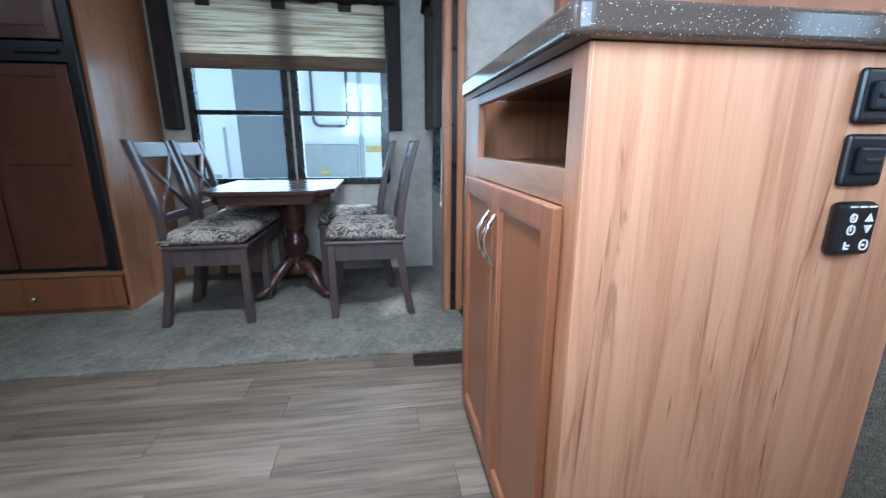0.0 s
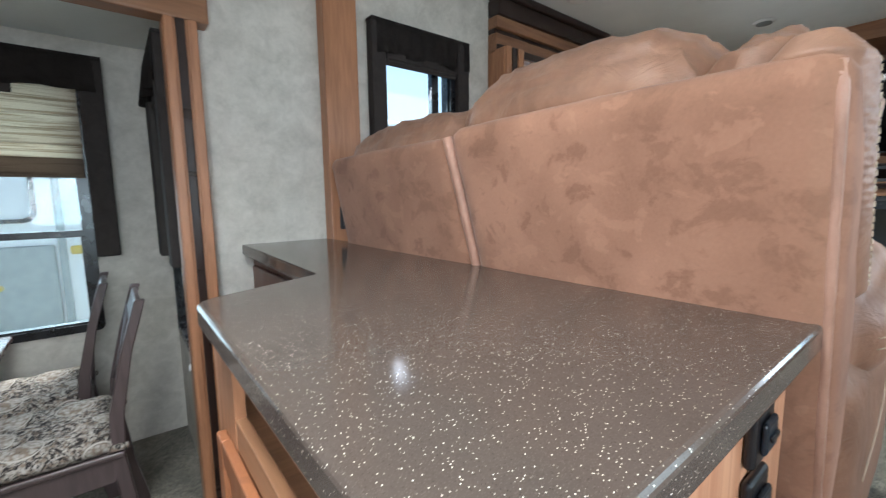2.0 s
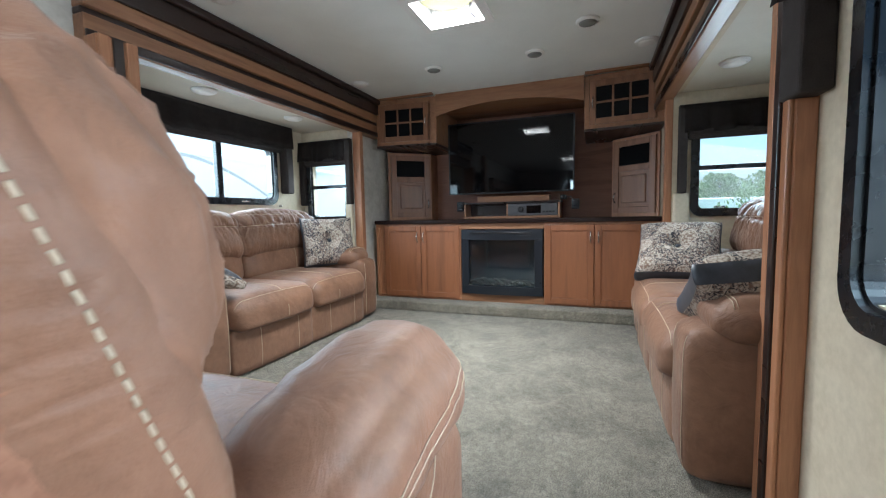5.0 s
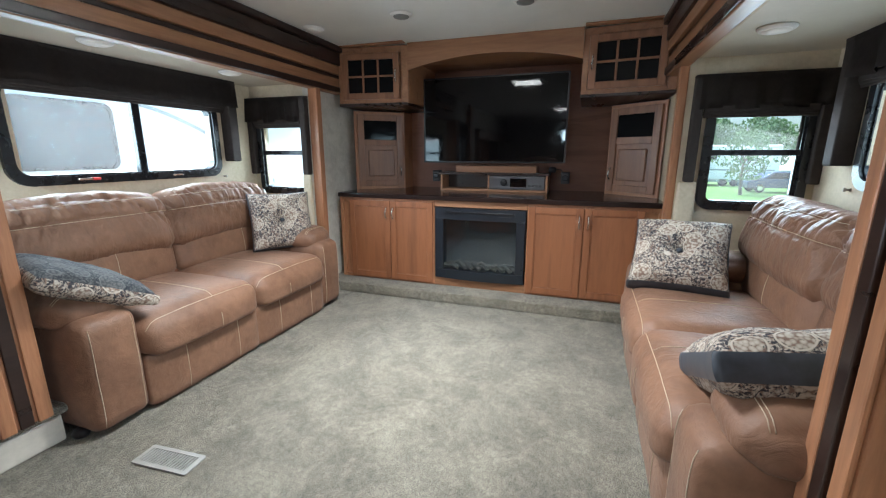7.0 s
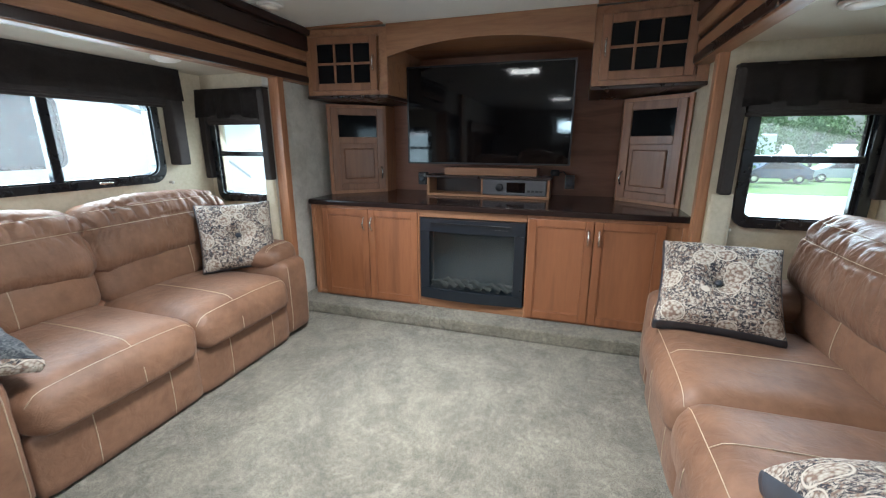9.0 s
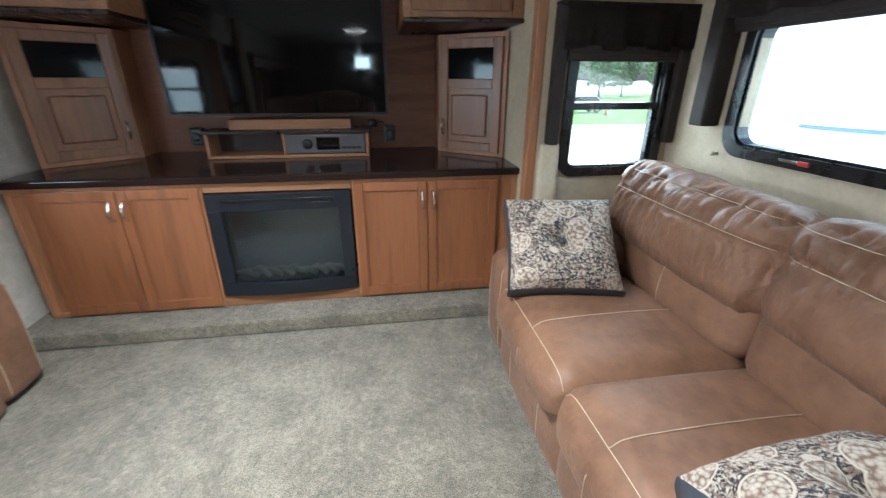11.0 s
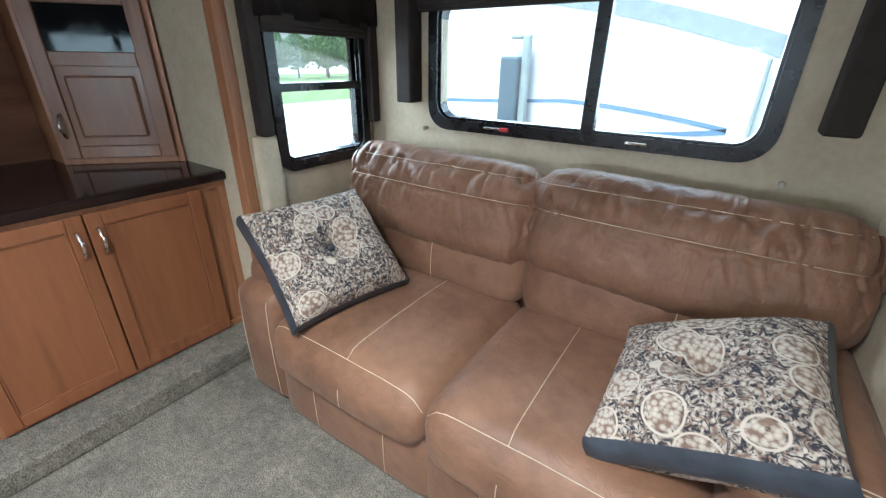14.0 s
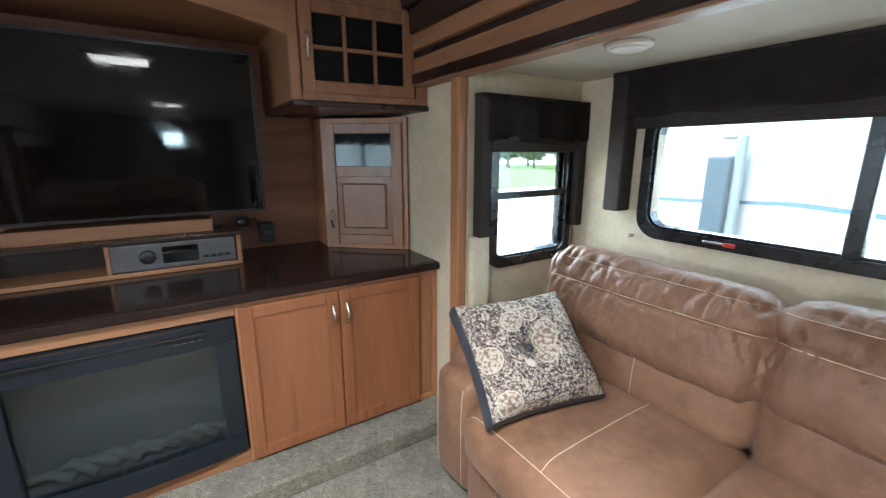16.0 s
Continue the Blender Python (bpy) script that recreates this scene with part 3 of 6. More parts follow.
# ---- trim, posts and headers ----
def post(name, x0, x1, y0, y1, z0, z1, stripe, label):
    p = thing(name, pose(x0, y0, z0), label, "post", kind="structure")
    w, d, h = x1 - x0, y1 - y0, z1 - z0
    part("board", onebox(0, w, 0, d, 0, h, 0.006), OAK, p)
    if stripe:
        fy = (-0.012, 0.0) if stripe > 0 else (d, d + 0.012)
        part("dark_inlay", onebox(w * 0.36, w * 0.62, fy[0] + 0.002, fy[1] + 0.004 if stripe < 0 else fy[1], 0, h, 0.004), TRIM_DARK, p, "dark stained inlay strip")
        part("bead", onebox(w * 0.02, w * 0.3, fy[0], fy[1], 0, h, 0.005), OAK, p)
        part("bead", onebox(w * 0.68, w * 0.98, fy[0], fy[1], 0, h, 0.005), OAK, p)
    return p


post("trim_dining_post", 0.345, 0.46, 2.335, 2.42, 0.012, 2.06, 1, "oak slide-out post with a dark inlay strip")
post("trim_wall_post", 0.97, 1.14, 2.34, 2.42, UP, CEIL, 0, "plain oak post on the pale wall")
post("trim_north_post", 2.1, 2.27, 2.27, 2.42, UP + 0.14, 2.3, 1, "oak slide-out post with a dark inlay strip")
post("trim_south_post", 2.19, 2.335, -0.25, -0.2, UP, 2.3, -1, "oak slide-out post with a dark inlay strip")
post("trim_south_end_post", 4.3, 4.36, -0.25, -0.2, UP, 2.3, 0, "slim oak trim beside the slide-out")
post("trim_north_end_post", 4.3, 4.36, 2.34, 2.42, UP, 2.3, 0, "slim oak trim beside the slide-out")


def header(name, x0, x1, y, sgn, label):
    """The long boxed beam above a slide-out; sgn points into the room."""
    h = thing(name, pose(x0, y, 2.3), label, "beam", kind="structure")
    L = x1 - x0
    def b(nm, d0, d1, z0, z1, mat, bev=0.006):
        a, c = sorted((sgn * d0, sgn * d1))
        part(nm, onebox(0, L, a, c, z0, z1, bev), mat, h)
    b("lower_board", 0, 0.075, -0.02, 0.1, OAK_X)
    b("lower_bead", 0.075, 0.09, -0.015, 0.03, TRIM_DARK)
    b("dark_groove", 0, 0.06, 0.1, 0.13, TRIM_DARK)
    b("upper_board", 0, 0.085, 0.13, 0.2, OAK_X)
    b("dark_panel", 0, 0.1, 0.2, 0.3, TRIM_DARK)
    b("crown", 0, 0.125, 0.3, 0.349, TRIM_DARK, 0.012)
    return h


header("trim_north_header", 2.1, 4.7, 2.419, -1, "brown oak and dark wood header above the sofa slide-out")
header("trim_south_header", 2.22, 4.7, -0.249, 1, "brown oak and dark wood header above the sofa slide-out")
hd = thing("trim_dining_header", pose(WEST, 2.419, 2.06), "oak header above the dining slide-out", "beam", kind="structure")
part("board", onebox(0, 0.5 - WEST, -0.09, 0, 0, 0.16, 0.008), OAK_X, hd)
part("cap", onebox(0, 0.52 - WEST, -0.11, 0, 0.16, 0.2, 0.008), TRIM_DARK, hd)
fl = thing("slide_flange", pose(2.0, 2.28, UP), "cream slide-out flange box with a carpet top", "trim", kind="structure")
part("box", onebox(0, 0.3, 0, 0.14, 0, 0.12, 0.01), CREAM, fl)
part("carpet_top", onebox(0.1, 0.33, -0.01, 0.139, 0.12, 0.16, 0.015, 3), CARPET, fl)
cr = tagged(part("crank_knob", lathe([(0.012, 0), (0.03, 0.006), (0.034, 0.02), (0.028, 0.034), (0.012, 0.04)], 12), BLACK, smooth=True), "small black plastic knob lying on the carpet", "knob")
cr.matrix_world = pose(2.33, 2.24, UP + 0.001, 0, 0, 20)


# ---- windows ----
def window(name, m, w, h, mullion=None, rail=None, band=0.045, label="black framed camper window", r=0.07, latch=True, double=True):
    """Local x along the wall, z up, y outwards; origin at the centre on the inner wall face."""
    wd = thing(name, m, label, "window", kind="structure")
    part("window_frame", moved(rounded_ring(w, h, band, 0.03, r), pose(0, -0.008, 0)), FRAME_BLACK, wd)
    part("inner_frame", moved(rounded_ring(w - 2 * band + 0.012, h - 2 * band + 0.012, 0.016, 0.055, max(0.02, r - 0.03)), pose(0, 0.022, 0)), FRAME_BLACK, wd)
    if mullion is not None:
        part("mullion", onebox(mullion - 0.024, mullion + 0.024, -0.012, 0.03, -h / 2 + band - 0.005, h / 2 - band + 0.005, 0.005), FRAME_BLACK, wd)
    if rail is not None:
        part("meeting_rail", onebox(-w / 2 + band - 0.005, w / 2 - band + 0.005, -0.012, 0.03, rail - 0.017, rail + 0.017, 0.005), FRAME_BLACK, wd)
        part("sash_edge", onebox(w / 2 - band - 0.02, w / 2 - band, 0.0, 0.03, -h / 2 + band, rail, 0.003), FRAME_BLACK, wd)
    g = part("pane", onebox(-w / 2 + band * 0.8, w / 2 - band * 0.8, 0.026, 0.030, -h / 2 + band * 0.8, h / 2 - band * 0.8), GLASS, wd, "clear glass pane")
    g.visible_shadow = False
    if latch:
        for lx, red in ((-w * 0.24, True), (w * 0.2, False)):
            part("latch", onebox(lx - 0.04, lx + 0.034, -0.034, -0.023, -h / 2 + band * 0.45, -h / 2 + band * 0.45 + 0.012, 0.004), CHROME, wd, "small metal window latch")
            if red:
                part("red_tab", onebox(lx + 0.035, lx + 0.075, -0.036, -0.023, -h / 2 + band * 0.4, -h / 2 + band * 0.4 + 0.016, 0.004), RED, wd, "red plastic release tab")
    return wd


RED = plain("red_plastic", (0.5, 0.03, 0.03), 0.4)
window("window_1", pose(3.275, -0.95, 1.89, 0, 0, 180), 1.3, 0.56, mullion=0.075, r=0.1, label="wide black framed slide-out window over the sofa")
window("window_2", pose(3.275, 3.0, 1.89), 1.3, 0.56, mullion=0.045, r=0.1, label="wide black framed slide-out window over the sofa")
window("window_3", pose(4.3, -0.635, 1.765, 0, 0, -90), 0.54, 0.64, rail=0.02, latch=False, label="narrow black framed sash window in the slide-out end")
window("window_4", pose(4.3, 2.69, 1.765, 0, 0, -90), 0.5, 0.64, rail=0.02, latch=False, label="narrow black framed sash window in the slide-out end")
window("window_5", pose(1.525, 2.42, 1.86), 0.58, 0.62, mullion=0.14, latch=False, label="small black framed window on the pale wall")
window("window_6", pose(1.69, -0.25, 1.67, 0, 0, 180), 0.66, 0.86, latch=False, r=0.1, label="black framed window beside the entry steps")
window("window_7", pose(-0.995, 3.3, 1.34), 0.69, 1.28, rail=-0.12, latch=False, r=0.03, band=0.04, label="black framed sash window behind the dining table")
window("window_8", pose(-0.285, 3.3, 1.34), 0.69, 1.28, rail=-0.12, latch=False, r=0.03, band=0.04, label="black framed sash window behind the dining table")
# unseen window, added so that light reaches the island
window("added_window_10", pose(-0.1, -0.25, 1.5, 0, 0, 180), 1.06, 0.86, mullion=0.0, latch=False, label="unseen black framed window added to light the kitchen")
# unseen window, added to mirror as a small bright spot in the television
window("added_window_11", pose(WEST, 0.78, 2.25, 0, 0, 90), 0.44, 0.36, latch=False, label="small unseen window added high at the kitchen end for the screen reflection")
window("window_12", pose(2.27, 2.74, 1.765, 0, 0, 90), 0.5, 0.64, rail=0.02, latch=False, label="narrow black framed sash window in the slide-out end")
window("window_9", pose(0.39, 2.82, 1.31, 0, 0, -90), 0.46, 1.26, latch=False, r=0.05, band=0.04, label="narrow black framed window in the slide-out end")


def valance(name, m, w, drop, legs, depth=0.09, leg_w=0.085, folds=True, label="dark brown padded fabric window valance"):
    """Local x along the wall, -y into the room; origin at the middle of the top edge on the wall."""
    v = thing(name, m, label, "valance")
    bm = bmesh.new()
    n = 28
    rows = []
    for i in range(n + 1):
        x = -w / 2 + w * i / n
        bow = 0.006 * math.sin(x * 31) + 0.004 * math.sin(x * 77 + 1)
        rows.append([bm.verts.new((x, -depth + bow * k, -drop * k / 4 + (0.006 * math.sin(x * 23) if k == 4 else 0))) for k in range(5)])
    for a, b in zip(rows, rows[1:]):
        for k in range(4):
            bm.faces.new((a[k], b[k], b[k + 1], a[k + 1]))
    bmesh.ops.solidify(bm, geom=bm.faces[:], thickness=0.012)
    part("front_panel", bm, VALANCE, v, smooth=True)
    part("top_board", onebox(-w / 2, w / 2, -depth, 0, -0.012, 0, 0.003), VALANCE, v)
    for s in (-1, 1):
        x0, x1 = sorted((s * w / 2, s * (w / 2 - leg_w)))
        part("side_leg", soft_board(x0, x1, -depth, 0, -legs, -0.012), VALANCE, v)
    if folds:
        for k in range(3):
            part("shade_fold", onebox(-w / 2 + leg_w + 0.005, w / 2 - leg_w - 0.005, -0.055 + 0.006 * k, -0.03, -drop - 0.02 - 0.014 * k, -drop + 0.02 - 0.014 * k, 0.006), VALANCE, v, "folded dark pleated shade")
    return v


def soft_board(x0, x1, y0, y1, z0, z1):
    return onebox(x0, x1, y0, y1, z0, z1, 0.01, 3)


valance("valance", pose(3.26, -0.95, 2.318, 0, 0, 180), 1.6, 0.19, 0.6)
valance("valance", pose(3.26, 3.0, 2.318), 1.6, 0.19, 0.6)
valance("valance", pose(4.3, -0.615, 2.22, 0, 0, -90), 0.67, 0.19, 0.61, 0.06, 0.055)
valance("valance", pose(4.3, 2.71, 2.22, 0, 0, -90), 0.58, 0.19, 0.61, 0.06, 0.055)
valance("valance", pose(1.56, 2.42, 2.29), 0.66, 0.17, 0.66, 0.06)
valance("valance", pose(1.78, -0.25, 2.2, 0, 0, 180), 0.92, 0.2, 0.44, 0.07, 0.12)
valance("valance", pose(-0.66, 3.3, 2.1), 1.64, 0.17, 1.0, 0.1, 0.1, False)
valance("valance", pose(0.39, 2.8, 2.06, 0, 0, -90), 0.62, 0.2, 0.96, 0.07, 0.12)

bl = thing("roman_shade", pose(-0.64, 3.27, 1.95), "cream striped pleated shade, half raised, lit from behind", "shade")
for k in range(6):
    part("pleat", onebox(-0.69, 0.69, -0.022 - 0.006 * (k % 2), -0.012, -0.07 * (k + 1) - 0.006, -0.07 * k, 0.004, 2), SHADE if k < 5 else SHADE_BAND, bl, "" if k < 5 else "brown lower band")
part("bottom_rail", onebox(-0.69, 0.69, -0.03, -0.008, -0.445, -0.424, 0.005), SHADE_BAND, bl, "brown bottom rail")
for x in (-0.5, -0.02, 0.42):
    part("cord_block", onebox(x - 0.045, x + 0.045, -0.05, -0.028, -0.06, 0.02, 0.006), VALANCE, bl, "dark fabric tab under the valance")

# ---- ceiling fixtures ----
def puck(x, y, z, r=0.075, lit=True, label="round white ceiling puck light, switched off"):
    p = thing("ceiling_light", pose(x, y, z), label, "ceiling light", group="ceiling lights")
    part("bezel", lathe([(r, 0), (r * 1.0, -0.006), (r * 0.9, -0.014), (r * 0.78, -0.015)], 24), WHITE, p, smooth=True)
    part("lens", lathe([(r * 0.76, -0.012), (r * 0.7, -0.02), (r * 0.3, -0.024), (0.002, -0.025)], 24), LENS if lit else GRILLE, p, "frosted lens" if lit else "perforated grey grille", smooth=True)
    return p


for x, y in ((2.91, 2.62), (3.74, 2.62)):
    puck(x, y, 2.319)
for x, y in ((3.72, -0.46), (2.9, -0.46)):
    puck(x, y, 2.319)
for x, y in ((4.12, 2.2), (4.12, -0.05), (2.6, 2.1), (2.6, 0.0)):
    puck(x, y, CEIL - 0.001)
for x, y in ((4.04, 1.48), (4.03, 0.69)):
    puck(x, y, CEIL - 0.001, 0.07, False, "round ceiling loudspeaker with a grey grille")
for x, y in ((3.65, 0.32),):
    puck(x, y, CEIL - 0.001, 0.07, False, "round ceiling loudspeaker with a grey grille")

def roof_vent(x, y):
    rv = thing("roof_vent", pose(x, y, CEIL), "white framed roof vent with a cream dome lid", "roof vent", "roof vents")
    part("flange", moved(rounded_ring(0.44, 0.44, 0.05, 0.014, 0.02), pose(0, 0, -0.007, 90)), WHITE, rv)
    part("well", moved(rounded_ring(0.36, 0.36, 0.008, 0.2, 0.02), pose(0, 0, 0.1, 90)), WHITE, rv)
    part("fan_dome", moved(lathe([(0.165, 0.0), (0.168, 0.006), (0.15, 0.022), (0.09, 0.04), (0.01, 0.046)], 36), pose(0, 0.01, 0.075)), DOME, rv, "round cream plastic dome", True)
    part("dome_lid", moved(soft(0.17, 0.17, 0.03, 0.028, 8, 0.03), pose(0, 0.0, 0.2)), DOME, rv, "translucent cream plastic lid", True)
    part("crank", sweep([(0.12, -0.1, 0.15), (0.12, -0.1, 0.02), (0.15, -0.12, 0.0)], 0.009), BLACK, rv)


roof_vent(3.2, 1.06)
# unseen vent, added to let light into the kitchen
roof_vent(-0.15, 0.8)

# ---- kitchen floor ----
vinyl = tagged(new("floor_kitchen"), "grey brown wood-look vinyl planks", "floor", kind="structure")
rng = random.Random(4)
for r in range(14):
    y0 = -0.22 + r * 0.149
    if y0 > 1.72:
        break
    x = WEST + 0.02 - rng.random() * 0.8
    while x < 0.93:
        L = 0.92
        a, b = max(x, WEST + 0.01), min(x + L, 0.95)
        if b - a > 0.05:
            part("plank", onebox(a, b - 0.0015, y0, min(y0 + 0.1475, 1.84), -0.004, 0.0 + rng.random() * 0.0004, 0.0012, 1), PLANK, vinyl)
        x += L

structure("threshold", onebox(0.115, 0.375, 1.715, 1.825, 0.0006, 0.006, 0.002), TRIM_DARK, "dark threshold plate between vinyl and carpet", "threshold")

# ---- island ----
isl = thing("island_cabinet", pose(0.3, 0.595, 0.0), "oak island cabinet with two doors below an open cubby", "cabinet")
part("end_panel", onebox(0, 0.655, 0, 0.018, 0, 1.142, 0.002), OAK_END, isl, "pale oak laminate end panel with strong grain")
part("back_panel", onebox(0.637, 0.655, 0.018, 1.87, 0, 1.142), OAK, isl)
part("far_panel", onebox(0.02, 0.637, 0.85, 0.868, 0, 1.142), OAK, isl)
part("toe_kick", onebox(0.06, 0.075, 0.018, 0.85, 0, 0.08), TRIM_DARK, isl)
part("floor_board", onebox(0.02, 0.637, 0.018, 0.85, 0.08, 0.095), OAK_X, isl)
part("cubby_floor", onebox(0.004, 0.637, 0.018, 0.85, 0.935, 0.952, 0.002), OAK_X, isl)
part("cubby_back", onebox(0.42, 0.432, 0.018, 0.85, 0.952, 1.142), OAK, isl)
for y0, y1, z0, z1 in ((0.0, 0.055, 0, 1.142), (0.69, 0.868, 0, 1.142)):
    part("stile", onebox(-0.004, 0.018, y0 + 0.0005, y1, z0, z1, 0.002), OAK, isl)
for z0, z1 in ((0.08, 0.1), (0.9, 0.962), (1.115, 1.142)):
    part("rail", onebox(-0.003, 0.018, 0.055, 0.69, z0, z1, 0.002), OAK_Y, isl)


def raised_door(name, w, h, mat, parent, at, handle=None, frame_w=0.055, cathedral=False, panel=None, handle_len=0.13, vertical=True):
    """A framed cabinet door in its own x-z plane, facing -y, origin at its lower left corner."""
    d = part(name, onebox(0, frame_w, -0.02, 0, 0, h, 0.004), mat, parent)
    d.matrix_local = at
    part("stile", onebox(w - frame_w, w, -0.02, 0, 0, h, 0.004), mat, d)
    part("rail", onebox(frame_w, w - frame_w, -0.019, 0, 0, frame_w, 0.003), mat, d)
    part("rail", onebox(frame_w, w - frame_w, -0.019, 0, h - frame_w, h, 0.003), mat, d)
    bead = boxes([(frame_w, frame_w + 0.008, -0.014, -0.004, frame_w, h - frame_w), (w - frame_w - 0.008, w - frame_w, -0.014, -0.004, frame_w, h - frame_w),
                  (frame_w + 0.008, w - frame_w - 0.008, -0.014, -0.004, frame_w, frame_w + 0.008), (frame_w + 0.008, w - frame_w - 0.008, -0.014, -0.004, h - frame_w - 0.008, h - frame_w)], 0.003)
    part("bead", bead, mat, d)
    part("panel", onebox(frame_w - 0.002, w - frame_w + 0.002, -0.01, -0.004, frame_w - 0.002, h - frame_w + 0.002), panel or mat, d)
    if handle:
        hx, hz = handle
        half = handle_len / 2
        pts = [(hx, -0.02 - 0.03 * math.sin(math.pi * (0.02 + 0.96 * i / 12)), hz - half + handle_len * i / 12) for i in range(13)]
        part("handle", sweep(pts, 0.0065, 8), CHROME, d, "curved brushed nickel pull", True)
    return d


raised_door("door", 0.37, 0.855, MAPLE, isl, pose(-0.004, 0.415, 0.045, 0, 0, -90), (0.03, 0.72), 0.05)
raised_door("door", 0.37, 0.855, MAPLE, isl, pose(-0.004, 0.79, 0.045, 0, 0, -90), (0.34, 0.72), 0.05)

ct = tagged(part("island_countertop", prism([(0.255, 0.585), (0.262, 0.567), (0.28, 0.56), (0.985, 0.56), (0.985, 2.42), (0.59, 2.42), (0.575, 2.41), (0.56, 1.49), (0.545, 1.475), (0.29, 1.375), (0.265, 1.36), (0.255, 1.34)], 0.045, 0.008, 3), QUARTZ), "polished brown speckled solid-surface countertop on the island", "countertop")
ct.matrix_world = pose(0, 0, 1.143)
sc = thing("side_cabinet", pose(0.62, 1.47, 0), "low oak cabinet below the narrow end of the countertop", "cabinet")
part("front", onebox(0, 0.018, 0, 0.94, 0, 1.142), CHERRY, sc)
part("drawer_front", onebox(-0.018, -0.001, 0.05, 0.89, 0.96, 1.1, 0.005), CHERRY, sc)
part("knob", moved(lathe([(0.006, 0), (0.006, 0.012), (0.014, 0.018), (0.012, 0.026), (0.004, 0.029)], 12), pose(-0.018, 0.45, 1.03, 0, -90, 0)), CHROME, sc, smooth=True)

# controls on the end panel
def prism_mark(pts):
    bm = bmesh.new()
    a = [bm.verts.new((x, -0.0172, z)) for x, z in pts]
    b = [bm.verts.new((x, -0.016, z)) for x, z in pts]
    bm.faces.new(a)
    bm.faces.new(b[::-1])
    for i in range(len(pts)):
        j = (i + 1) % len(pts)
        bm.faces.new((a[j], a[i], b[i], b[j]))
    return bm


for k, zc in enumerate((1.075, 0.975)):
    sw = thing("wall_switch", pose(0.785, 0.594, zc, 0, 0, 0), "black rocker switch on the island end panel", "switch", group="island switches")
    part("plate", onebox(-0.04, 0.04, -0.014, 0, -0.042, 0.042, 0.008, 3), BLACK, sw)
    part("rocker", onebox(-0.025, 0.025, -0.022, -0.014, -0.022, 0.022, 0.005, 2), FIREBLACK, sw)
    part("rib", onebox(-0.016, 0.016, -0.026, -0.022, -0.004, 0.004, 0.002), BLACK, sw)
cp = thing("control_panel", pose(0.785, 0.594, 0.862) @ Matrix.Diagonal((0.84, 1.7, 0.92, 1.0)), "black remote panel with white printed symbols", "control panel")
part("plate", onebox(-0.044, 0.044, -0.016, 0, -0.05, 0.05, 0.01, 3), BLACK, cp)
for dz, s in ((0.022, 1), (0.002, -1)):
    part("printed_arrow", prism_mark([(0.009, dz - 0.007 * s), (0.027, dz - 0.007 * s), (0.018, dz + 0.008 * s)]), WHITE, cp, "white printed arrow")
for dx, dz, s in ((-0.02, 0.022, 0.008), (-0.02, 0.0, 0.009), (0.018, -0.028, 0.01)):
    part("printed_mark", moved(rounded_ring(2 * s, 2 * s, 0.0025, 0.001, s * 0.8, 4, s * 0.6), pose(dx, -0.0168, dz)), WHITE, cp, "white printed symbol")
for x0, x1, z0, z1 in ((-0.028, -0.024, -0.036, -0.022), (-0.024, -0.014, -0.03, -0.027), (-0.024, -0.016, -0.036, -0.033), (-0.021, -0.019, 0.02, 0.031), (-0.021, -0.019, -0.002, 0.01), (0.015, 0.021, -0.03, -0.026)):
    part("printed_bar", onebox(x0, x1, -0.017, -0.016, z0, z1), WHITE, cp, "white printed bar")
for k in range(3):
    part("printed_bar", onebox(-0.032 + 0.022 * k, -0.016 + 0.022 * k, -0.017, -0.016, 0.041, 0.044), WHITE, cp, "white printed bar")
sk = thing("wall_outlet", pose(1.04, 2.339, 1.29), "dark brown outlet on the oak post", "outlet")
part("plate", onebox(-0.03, 0.03, -0.008, 0, -0.055, 0.055, 0.004), BLACK, sk)
for dz in (-0.024, 0.024):
    part("socket", onebox(-0.016, 0.016, -0.0095, -0.008, dz - 0.014, dz + 0.014, 0.003), FIREBLACK, sk)

# ---- sofas ----
from mathutils.bvhtree import BVHTree


def seam(bm, starts, way, lift=0.0015):
    """Points where rays from starts along way meet the cushion."""
    tree = BVHTree.FromBMesh(bm)
    out = []
    for s in starts:
        hit = tree.ray_cast(Vector(s), Vector(way))
        if hit[0] is not None:
            out.append(hit[0] + hit[1] * lift)
    return out


def lin(a, b, n):
    return [a + (b - a) * i / (n - 1) for i in range(n)]


def cushion(name, sofa, bm, at, lines, mat=None, label=""):
    """A cushion with its stitched seams; lines are (starts, way) in the cushion's own space."""
    th = [seam(bm, s, w) for s, w in lines]
    c = part(name, bm, mat or LEATHER, sofa, label, True)
    c.matrix_local = at
    for pts in th:
        if len(pts) > 2:
            part("stitching", sweep(pts, 0.0015, 5), THREAD, c, "cream topstitching", True)
    return c


